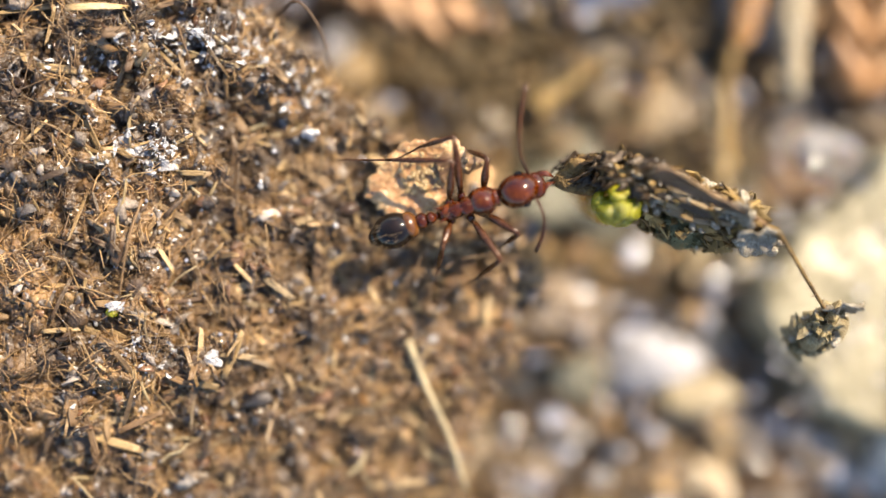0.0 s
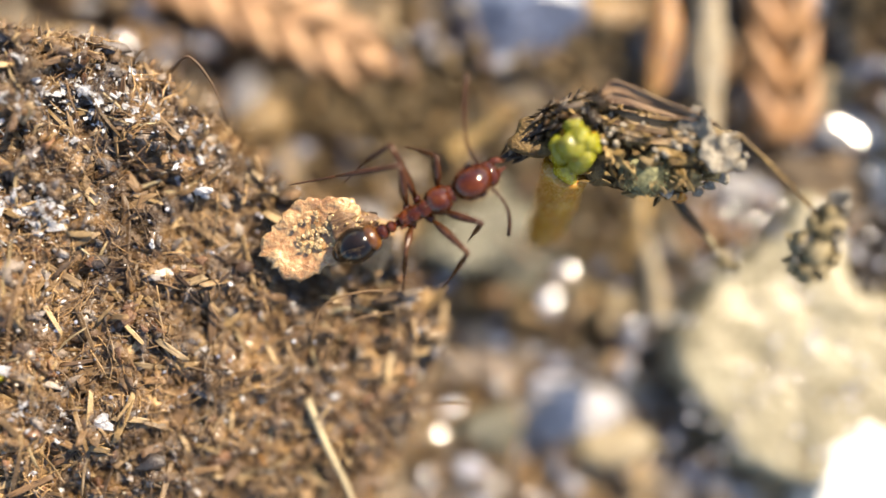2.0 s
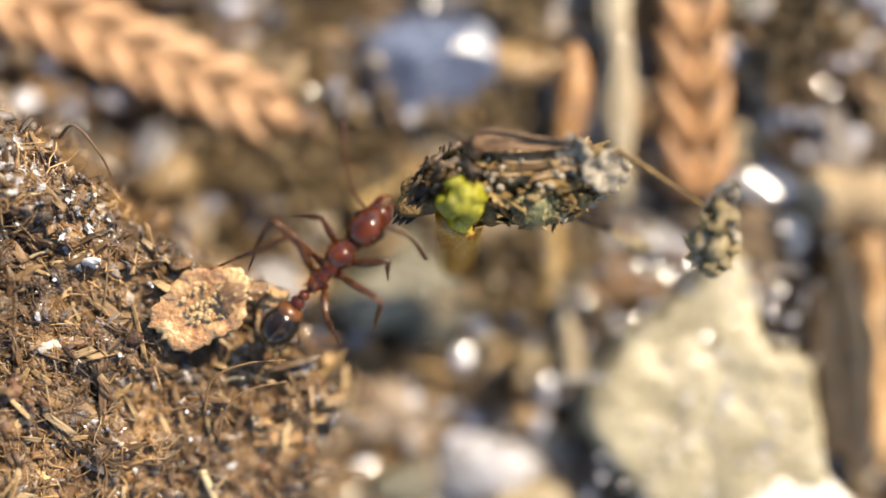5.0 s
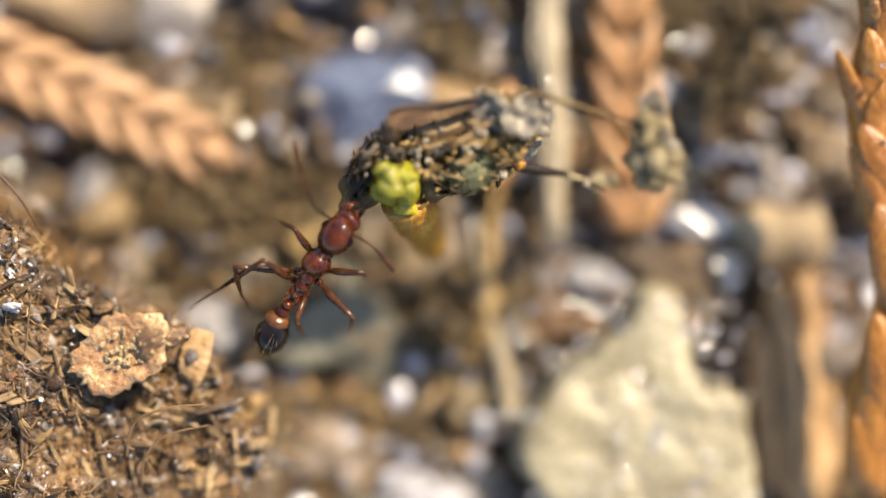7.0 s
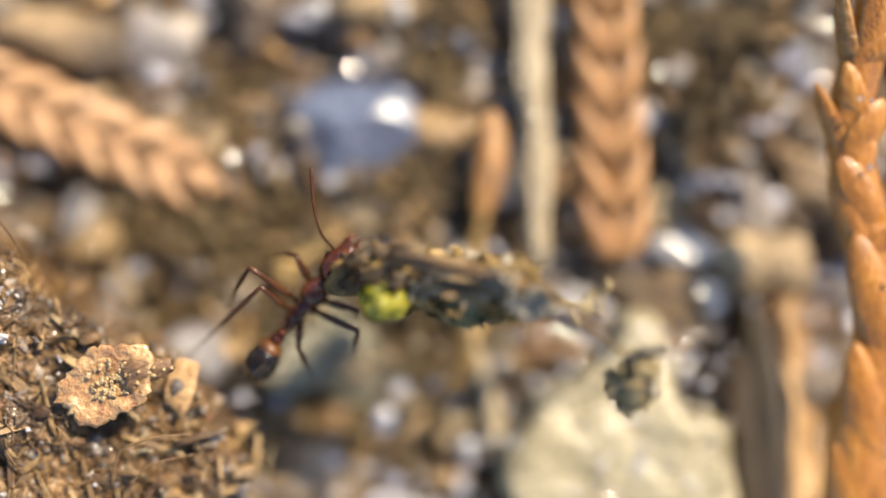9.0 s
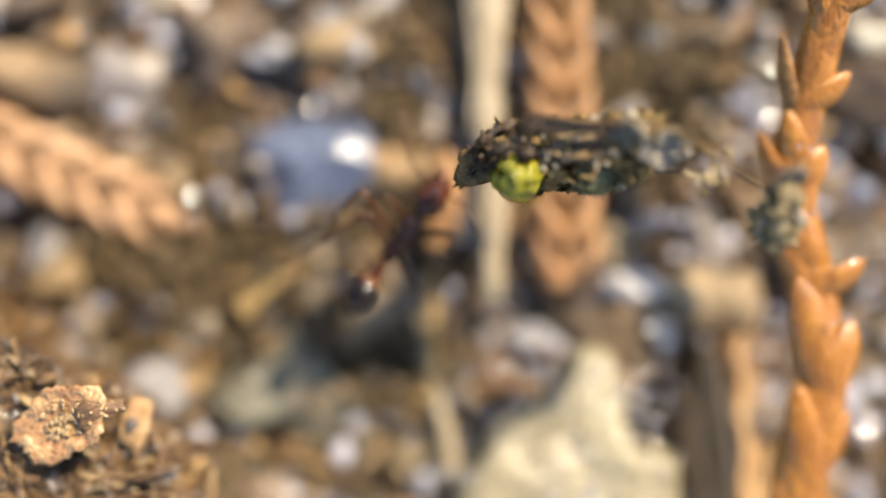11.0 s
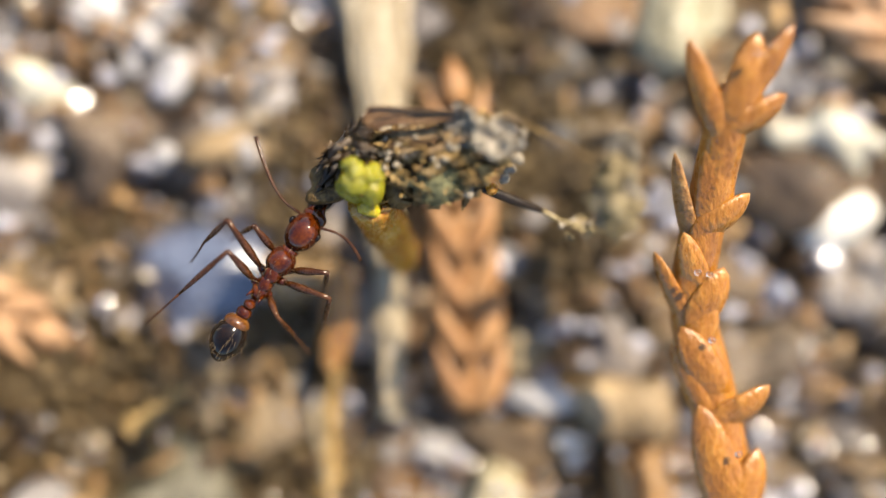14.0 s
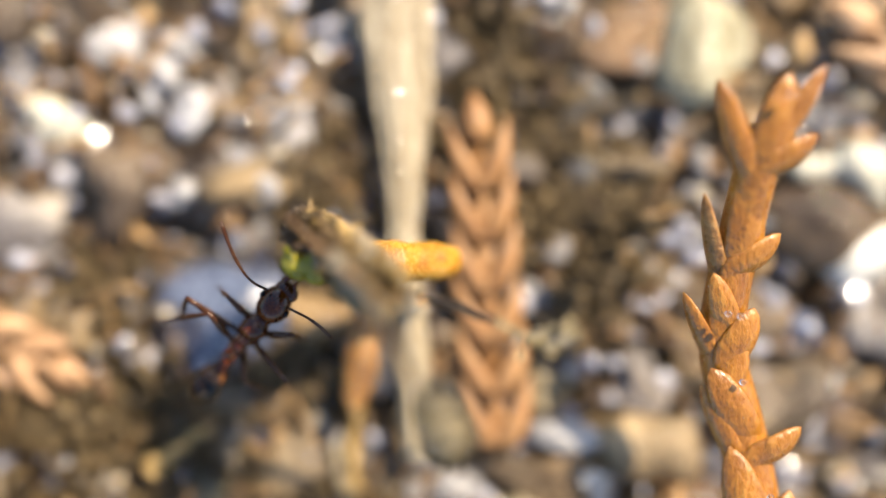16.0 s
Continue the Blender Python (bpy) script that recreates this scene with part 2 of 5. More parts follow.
M_STRIP = mat("grey_brown_dry_strip", [G(0.5), G(0.95), G(1.3)], 1.6, 0.4, 0.04, vary="object", stretch=(0.35, 4, 4), kinds=[
    (0.19, 0.117, 0.0522), (0.302, 0.201, 0.101), (0.134, 0.0869, 0.0468), (0.381, 0.265, 0.135), (0.106, 0.0604, 0.0243)])
M_LIME = mat("yellow_green_membrane", [(0.20, 0.150, 0.005), (0.40, 0.32, 0.010), (0.55, 0.45, 0.04)], 1.8, 0.22, 0.06, subsurface=0.4, coat=0.3)
M_TIP = mat("pale_membrane", [(0.35, 0.26, 0.12), (0.55, 0.46, 0.26), (0.7, 0.62, 0.42)], 2.0, 0.2, 0.05, subsurface=0.5)
M_SILK = mat("spider_silk", [G(0.6), G(0.75)], 1.0, 0.25, 0.0)


# ---- mesh tools, all in millimetres ----
def ico(level):
    bm = bmesh.new()
    bmesh.ops.create_icosphere(bm, subdivisions=level, radius=1)
    v = np.array([p.co[:] for p in bm.verts])
    f = [[q.index for q in face.verts] for face in bm.faces]
    bm.free()
    return v, f


ICO = {k: ico(k) for k in (1, 2, 3, 4)}


def spin(rng):
    q = rng.normal(size=4)
    w, x, y, z = q / np.linalg.norm(q)
    return np.array([[1 - 2 * (y * y + z * z), 2 * (x * y - z * w), 2 * (x * z + y * w)],
                     [2 * (x * y + z * w), 1 - 2 * (x * x + z * z), 2 * (y * z - x * w)],
                     [2 * (x * z - y * w), 2 * (y * z + x * w), 1 - 2 * (x * x + y * y)]])


def stone(rng, radii, level=2, cuts=5, lumps=0.08, turn=True):
    """Vertices and faces of an angular, worn stone."""
    v, f = ICO[level]
    v = v.copy()
    for _ in range(cuts):
        n = rng.normal(size=3)
        n /= np.linalg.norm(n)
        over = np.maximum(0, v @ n - rng.uniform(0.55, 0.85))
        v = v - np.outer(over * 0.9, n)
    for _ in range(3):
        k = rng.normal(size=3) * 2.2
        v = v * (1 + lumps * np.cos(v @ k + rng.uniform(0, 6)))[:, None]
    if turn:
        v = v @ spin(rng).T
    return v * np.array(radii), f


def mesh_of(name, pieces, material, smooth=True):
    vs, fs, n = [], [], 0
    for v, f in pieces:
        vs.append(v)
        fs.extend([[i + n for i in q] for q in f])
        n += len(v)
    me = bpy.data.meshes.new(name)
    me.from_pydata((np.concatenate(vs) * MM).tolist(), [], fs)
    me.update()
    if smooth:
        me.shade_smooth()
    me.materials.append(material)
    return me


def place(x, y, z, rx=0, ry=0, rz=0):
    return pose(x * MM, y * MM, z * MM, rx, ry, rz)


def thing(name, pieces, material, m=None, label="", category="", group="", kind="", smooth=True):
    ob = new(name, mesh_of(name, pieces, material, smooth))
    ob.matrix_world = m or Matrix()
    return tagged(ob, label, category, group, kind)


def base(name, m, label, category, group=""):
    ob = new(name)
    ob.empty_display_size = MM
    ob.matrix_world = m
    return tagged(ob, label, category, group)


def part(name, pieces, material, parent, label="", m=None, smooth=True):
    """One mesh under a thing or a part; pieces, or a mesh that other parts share."""
    me = pieces if isinstance(pieces, bpy.types.Mesh) else mesh_of(name, pieces, material, smooth)
    ob = new(name, me)
    ob.parent = parent
    ob.matrix_basis = m or Matrix()
    return tagged(ob, label)


def blob(c, r, level=2, lumps=0.0, seed=0, cuts=0):
    v, f = stone(np.random.default_rng(seed), r, level, cuts, lumps, False)
    return v + np.array(c), f


def tube(pts, radii, n=6, flat=1.0):
    """A closed tube through points; radii at each of them."""
    P = np.array(pts, float)
    R = np.broadcast_to(np.array(radii, float), (len(P),))
    d = np.gradient(P, axis=0)
    d /= np.linalg.norm(d, axis=1)[:, None] + 1e-12
    up = np.array([0, 0, 1.0]) if abs(d[0][2]) < 0.9 else np.array([1.0, 0, 0])
    V, F = [], []
    for p, t, r in zip(P, d, R):
        s = np.cross(t, up)
        s /= np.linalg.norm(s) + 1e-12
        u = np.cross(s, t)
        up = u
        for k in range(n):
            a = 2 * math.pi * k / n
            V.append(p + r * (math.cos(a) * s + flat * math.sin(a) * u))
    for i in range(len(P) - 1):
        for k in range(n):
            F.append([i * n + k, i * n + (k + 1) % n, (i + 1) * n + (k + 1) % n, (i + 1) * n + k])
    F.append(list(range(n))[::-1])
    F.append([(len(P) - 1) * n + k for k in range(n)])
    return np.array(V), F


def smooth_line(pts, steps=4):
    """Points of a smooth curve through the given ones."""
    P = [np.array(p, float) for p in pts]
    P = [2 * P[0] - P[1]] + P + [2 * P[-1] - P[-2]]
    out = []
    for i in range(1, len(P) - 2):
        a, b, c, d = P[i - 1:i + 3]
        for k in range(steps):
            t = k / steps
            out.append(0.5 * (2 * b + (c - a) * t + (2 * a - 5 * b + 4 * c - d) * t * t + (3 * b - a - 3 * c + d) * t ** 3))
    return np.array(out + [P[-2]])


def leaf(a, b, width, out=(0, 0, 1), thick=0.5, bow=0.12, keel=0.25, tip=0.05, steps=10, n=12, sharp=2.3):
    """A thick, pointed scale leaf from a to b, which bows towards out."""
    a, b, out = np.array(a, float), np.array(b, float), np.array(out, float)
    t = b - a
    L = np.linalg.norm(t)
    t /= L
    s = np.cross(t, out)
    s /= np.linalg.norm(s)
    u = np.cross(s, t)
    V, F = [], []
    for i in range(steps + 1):
        q = i / steps
        w = width * 0.5 * ((1 - q ** sharp) * (0.9 + 0.1 * min(1, q * 3)) + tip * q)
        c = a + t * L * q + u * bow * L * math.sin(math.pi * q)
        for k in range(n):
            g = 2 * math.pi * k / n
            y, z = math.cos(g), math.sin(g)
            z = z * thick + (keel * max(0, 1 - abs(y) * 2.2) if z > 0 else 0)
            V.append(c + w * (y * s + z * u))
    for i in range(steps):
        for k in range(n):
            F.append([i * n + k, i * n + (k + 1) % n, (i + 1) * n + (k + 1) % n, (i + 1) * n + k])
    F.append(list(range(n))[::-1])
    F.append([steps * n + k for k in range(n)])
    return np.array(V), F


def scale_leaf(root, a, b, width, out, thick=0.5, steps=16, n=14):
    """A fleshy scale leaf that grows out of the stem at root, runs along it to a and ends in a blunt tip at b."""
    line = smooth_line([root, np.array(a, float), 0.5 * (np.array(a) + np.array(b)) + 0.05 * np.array(out, float), b], max(4, steps // 3))
    out = np.array(out, float)
    V, F, m = [], [], len(line)
    for i, c in enumerate(line):
        q = i / (m - 1)
        t = line[min(m - 1, i + 1)] - line[max(0, i - 1)]
        t /= np.linalg.norm(t)
        s = np.cross(t, out)
        s /= np.linalg.norm(s)
        u = np.cross(s, t)
        w = 0.5 * width * (0.62 + 0.38 * math.sin(math.pi * min(1, q / 0.9)) if q < 0.45 else (1 - ((q - 0.45) / 0.55) ** 2.3) ** 0.66 + 0.012)
        for k in range(n):
            g = 2 * math.pi * k / n
            y, z = math.cos(g), math.sin(g) * thick
            if z > 0:
                z += 0.16 * max(0, 1 - abs(y) * 1.8) * (1 - q)
            else:
                z += 0.75 * thick * (1 - y * y) * q
            V.append(c + w * (y * s + z * u))
    for i in range(m - 1):
        for k in range(n):
            F.append([i * n + k, i * n + (k + 1) % n, (i + 1) * n + (k + 1) % n, (i + 1) * n + k])
    F.append(list(range(n))[::-1])
    F.append([(m - 1) * n + k for k in range(n)])
    return np.array(V), F


def sheet(fx, nu, nv, thick):
    """A bent sheet with thickness: fx(u, v) gives the point, u and v from 0 to 1."""
    top = np.array([fx(i / nu, j / nv) for i in range(nu + 1) for j in range(nv + 1)])
    low = top - np.array([0, 0, thick])
    N, w = len(top), nv + 1
    F = []
    for i in range(nu):
        for j in range(nv):
            q = [i * w + j, (i + 1) * w + j, (i + 1) * w + j + 1, i * w + j + 1]
            F.append(q)
            F.append([N + p for p in q[::-1]])
    rim = [i * w for i in range(nu + 1)] + [nu * w + j for j in range(1, nv + 1)] + [i * w + nv for i in range(nu - 1, -1, -1)] + [j for j in range(nv - 1, 0, -1)]
    for p, q in zip(rim, rim[1:] + rim[:1]):
        F.append([q, p, N + p, N + q])
    return np.concatenate([top, low]), F


def peat_flake(rng, size):
    """An irregular torn flake, bent and thin."""
    n = 7
    a = np.sort(rng.uniform(0, 6.283, n))
    r = size * rng.uniform(0.45, 1.1, n)
    rim = np.stack([r * np.cos(a) * 1.35, r * np.sin(a) * 0.75, size * 0.22 * rng.normal(size=n)], 1)
    mid = np.array([[0, 0, size * 0.12]])
    low = rim * 0.96 - np.array((0, 0, size * 0.13))
    V = np.concatenate([rim, mid, low, mid - np.array((0, 0, size * 0.16))])
    F = []
    for k in range(n):
        j = (k + 1) % n
        F += [[k, j, n], [k, n + 1 + k, n + 1 + j, j], [n + 1 + j, n + 1 + k, 2 * n + 1]]
    return V, F


def fbm(x, y, z, octaves=4):
    return noise.fractal(Vector((x, y, z)), 0.9, 2.1, octaves)


# ---- ground ----
def ground_height(x, y):
    return 0.45 * noise.noise(Vector((x * 0.35, y * 0.35, 3.1))) + 0.12 * noise.noise(Vector((x * 1.7, y * 1.7, 8.2)))


def ground():
    near = np.arange(-18, 32.01, 0.5)
    far = np.array([60.0, 200, 1000, 6000, 40000, 200000])
    X = np.concatenate([-far[::-1], near, far])
    Y = np.concatenate([-far[::-1], np.arange(-16, 26.01, 0.5), far])
    V = [[x, y, ground_height(x, y) if abs(x) < 35 and abs(y) < 30 else 0.0] for x in X for y in Y]
    w = len(Y)
    F = [[i * w + j, (i + 1) * w + j, (i + 1) * w + j + 1, i * w + j + 1] for i in range(len(X) - 1) for j in range(w - 1)]
    thing("ground", [(np.array(V), F)], M_SAND, label="brown silty sand under loose fine gravel", category="ground", kind="structure")


ground()

# outline of the soil clump, seen from above
EDGE = [(-19, 7.6), (-9, 6.9), (-7.4, 6.35), (-5.6, 6.3), (-4.3, 5.65), (-3.35, 4.8), (-2.35, 3.85), (-1.45, 3.0), (-0.6, 2.65), (0.4, 2.2),
        (1.2, 1.4), (1.85, 0.35), (2.3, -0.6), (2.3, -1.4), (1.7, -2.5), (1.4, -3.7), (0.8, -5), (0.3, -7), (-0.5, -10), (-3, -15), (-19, -15)]


def edge_distance(x, y):
    """Distance to the outline, positive inside."""
    best, inside = 1e9, False
    for (ax, ay), (bx, by) in zip(EDGE, EDGE[1:] + EDGE[:1]):
        dx, dy = bx - ax, by - ay
        k = min(1, max(0, ((x - ax) * dx + (y - ay) * dy) / (dx * dx + dy * dy)))
        best = min(best, math.hypot(x - ax - k * dx, y - ay - k * dy))
        if (ay > y) != (by > y) and x < ax + (y - ay) / (by - ay) * dx:
            inside = not inside
    return best if inside else -best


def clump_height(x, y, both=False):
    d = edge_distance(x, y) + 0.22 * fbm(x * 1.3, y * 1.3, 5.0)
    k = min(1, max(0, (d + 0.1) / 0.5))
    rise = k * (2 - k)
    top = 5.0 + 0.26 * min(6.5, max(0, -x - 0.5)) - 0.28 * max(0, -2.6 - y) - 0.5 * max(0, min(1, (x + 0.6) / 1.5)) * max(0, min(1, (-0.9 - y) / 0.8))
    top = max(top, 3.6)
    rough = 0.46 * fbm(x * 0.9, y * 0.9, 1.0) + 0.34 * fbm(x * 2.4, y * 2.4, 2.0, 5) - 0.5 * max(0, noise.noise(Vector((x * 1.4, y * 1.4, 6.0))) - 0.25)
    h = (top + rough) * rise - 0.25 * (1 - rise)
    return (h, rise) if both else h


# halfway between the sun and straight up: faces turned this way glint from above
_h = Vector((math.sin(_a) * math.cos(_e), math.cos(_a) * math.cos(_e), math.sin(_e) + 1)).normalized()


def facet(v, rng, d, spread=0.1):
    """Cuts a flat face into a stone, aimed to mirror the sun straight up as a glint."""
    n = np.array(_h) + rng.normal(size=3) * spread
    n /= np.linalg.norm(n)
    return v - np.outer(np.maximum(0, v @ n - d), n)


def gravel():
    rng = np.random.default_rng(11)
    for name, cell, lo, hi, level, label in (("gravel", 1.6, 0.55, 1.45, 3, "mixed grey, white and brown fine gravel"),
                                             ("sand", 0.55, 0.12, 0.34, 2, "loose coarse sand grains, grey to beige")):
        pieces = []
        for x in np.arange(-15, 28, cell):
            for y in np.arange(-11, 21, cell):
                px, py = x + rng.uniform(-0.5, 0.5) * cell, y + rng.uniform(-0.5, 0.5) * cell
                r = lo + (hi - lo) * rng.random() ** 2
                if edge_distance(px, py) > 1.6 or any(math.hypot(px - c[0], py - c[1]) < c[2] for c in KEEP_CLEAR):
                    continue
                v, f = stone(rng, (r * rng.uniform(0.7, 1.5), r * rng.uniform(0.7, 1.2), r * rng.uniform(0.5, 1.0)), level, 8, 0.16)
                pieces.append((v + np.array((px, py, ground_height(px, py) + min(r, 0.9) * rng.uniform(0.0, 0.8))), f))
        thing(name, pieces, M_GRAVEL, label=label, category="gravel", kind="stuff")
    shards = []
    for _ in range(3800):
        x, y = rng.uniform(-13, 27), rng.uniform(-10, 20)
        r = 0.10 + 0.30 * rng.random() ** 2
        if edge_distance(x, y) > 1.6 or math.hypot((x - 3.7) / 2.2, (y - 1.75) / 1.9) < 1:
            continue
        v, f = stone(rng, (r, r * rng.uniform(0.6, 1.1), r * rng.uniform(0.5, 0.9)), 1 if r < 0.22 else 2, 7, 0.12)
        # sun-aimed faces, more of them where the ground should glitter most
        if r < 0.22 and rng.random() < (0.3 if x > 11 and y < 9 else 0.12):
            v = facet(v, rng, 0.45 * r, 0.17)
        shards.append((v + np.array((x, y, ground_height(x, y) + rng.uniform(0.35, 1.05))), f))
    thing("quartz_sand", shards, M_CLEAR, label="glinting angular quartz grains among gravel", category="sand", kind="stuff", smooth=False)
    spill = []
    for _ in range(2000):
        x, y = rng.normal(3.4, 2.4), rng.normal(1.8, 2.6)
        if edge_distance(x, y) > 0.8 or edge_distance(x, y) < -5 or math.hypot((x - 3.7) / 2.1, (y - 1.75) / 1.8) < 1:
            continue
        v, f = peat_flake(rng, rng.uniform(0.12, 0.42)) if rng.random() < 0.6 else stone(rng, (0.24, 0.17, 0.14), 2, 7, 0.2)
        m = np.array(Euler((rng.normal() * 0.5, rng.normal() * 0.5, rng.uniform(0, 6.3))).to_matrix())
        spill.append((v @ m.T + np.array((x, y, ground_height(x, y) + rng.uniform(0.2, 1.0))), f))
    thing("spilled_soil", spill, M_DARK_BROWN, label="dark soil crumbs spilled on gravel", category="soil", kind="stuff")
    bits, humus = [], []
    for _ in range(1800):
        x, y = rng.uniform(-13, 26), rng.uniform(-9, 19)
        if edge_distance(x, y) > 0.3:
            continue
        v, f = peat_flake(rng, rng.uniform(0.15, 0.55)) if rng.random() < 0.6 else tube([(-0.7, 0, 0), (0, rng.normal() * 0.15, 0.1), (0.7 + rng.random(), 0, 0)], [0.05, 0.07, 0.03], 5)
        m = np.array(Euler((rng.normal() * 0.4, rng.normal() * 0.4, rng.uniform(0, 6.3))).to_matrix())
        bits.append((v @ m.T + np.array((x, y, ground_height(x, y) + rng.uniform(0.5, 1.2))), f))
    # clusters of dark flakes that darken the ground: centre, spread, count
    for cx, cy, sx, sy, count in ((13.9, 10.6, 0.8, 1.5, 550), (11.6, 13.6, 0.7, 1.4, 250), (6.6, 9.6, 0.5, 1.4, 250), (5.6, 6.4, 1.0, 0.7, 220), (1.4, 5.6, 0.9, 0.8, 150), (7.4, 1.6, 0.8, 1.2, 220), (0.9, 8.6, 0.6, 0.8, 100), (6.9, 11.3, 0.5, 0.7, 150), (-1.1, 5.1, 0.8, 0.5, 200), (0.5, 4.7, 0.6, 0.6, 150)):
        for _ in range(count):
            x, y = rng.normal(cx, sx), rng.normal(cy, sy)
            v, f = peat_flake(rng, rng.uniform(0.15, 0.5))
            m = np.array(Euler((rng.normal() * 0.5, rng.normal() * 0.5, rng.uniform(0, 6.3))).to_matrix())
            humus.append((v @ m.T + np.array((x, y, ground_height(x, y) + rng.uniform(0.5, 1.25))), f))
    thing("humus", humus, M_DARK_BROWN, label="dark brown flakes in clusters between the pebbles", category="soil", kind="stuff")
    thing("plant_litter", bits, M_FIBRE, label="brown shreds of dead plants on gravel", category="litter", kind="stuff")


# places of the larger stones and of some dark clusters, kept free of loose grains: x, y, radius
KEEP_CLEAR = [(13.7, 10.2, 1.5), (13.8, 12.3, 1.5), (13.4, 14.0, 1.3), (6.9, 11.2, 1.0), (-1.2, 5.2, 1.3), (0.6, 5.0, 1.1), (11.5, -1.0, 2.6), (3.7, 1.75, 2.1), (6.3, -0.2, 0.9), (4.25, 7.85, 1.9), (17.2, 14.6, 1.4), (21.2, 11.6, 1.3), (2.7, 14.1, 1.3), (14.0, 3.3, 0.9), (13.15, 4.5, 1.2)]
gravel()


def slab(outline, z, thick, seed):
    """A flat broken stone with an uneven top and chipped rim."""
    P = np.array(outline, float)
    c = P.mean(axis=0)
    fine = np.array([a + (b - a) * k / 5 for a, b in zip(P, np.roll(P, -1, axis=0)) for k in range(5)])
    n = len(fine)
    V, F = [], []
    rings = [(1.03, -thick), (1.05, -thick * 0.5), (1.0, -0.2), (0.965, -0.05)] + [(0.93 - 0.07 * i, 0.02 + 0.004 * i) for i in range(13)]
    for s, dz in rings:
        for x, y in fine:
            p = c + (np.array((x, y)) - c) * s
            j = fbm(p[0] * 1.3 + seed, p[1] * 1.3, dz)
            V.append((p[0] + 0.12 * j, p[1] + 0.1 * fbm(p[0] * 1.5, p[1] * 1.5, seed), z + dz + 0.22 * fbm(p[0] * 0.5, p[1] * 0.5, seed + 4) + 0.05 * fbm(p[0] * 1.9, p[1] * 1.9, seed) + 0.03 * j))
    for i in range(len(rings) - 1):
        for k in range(n):
            F.append([i * n + k, i * n + (k + 1) % n, (i + 1) * n + (k + 1) % n, (i + 1) * n + k])
    V.append((*c, z + 0.07))
    F += [[(len(rings) - 1) * n + k, (len(rings) - 1) * n + (k + 1) % n, len(V) - 1] for k in range(n)]
    return np.array(V), F


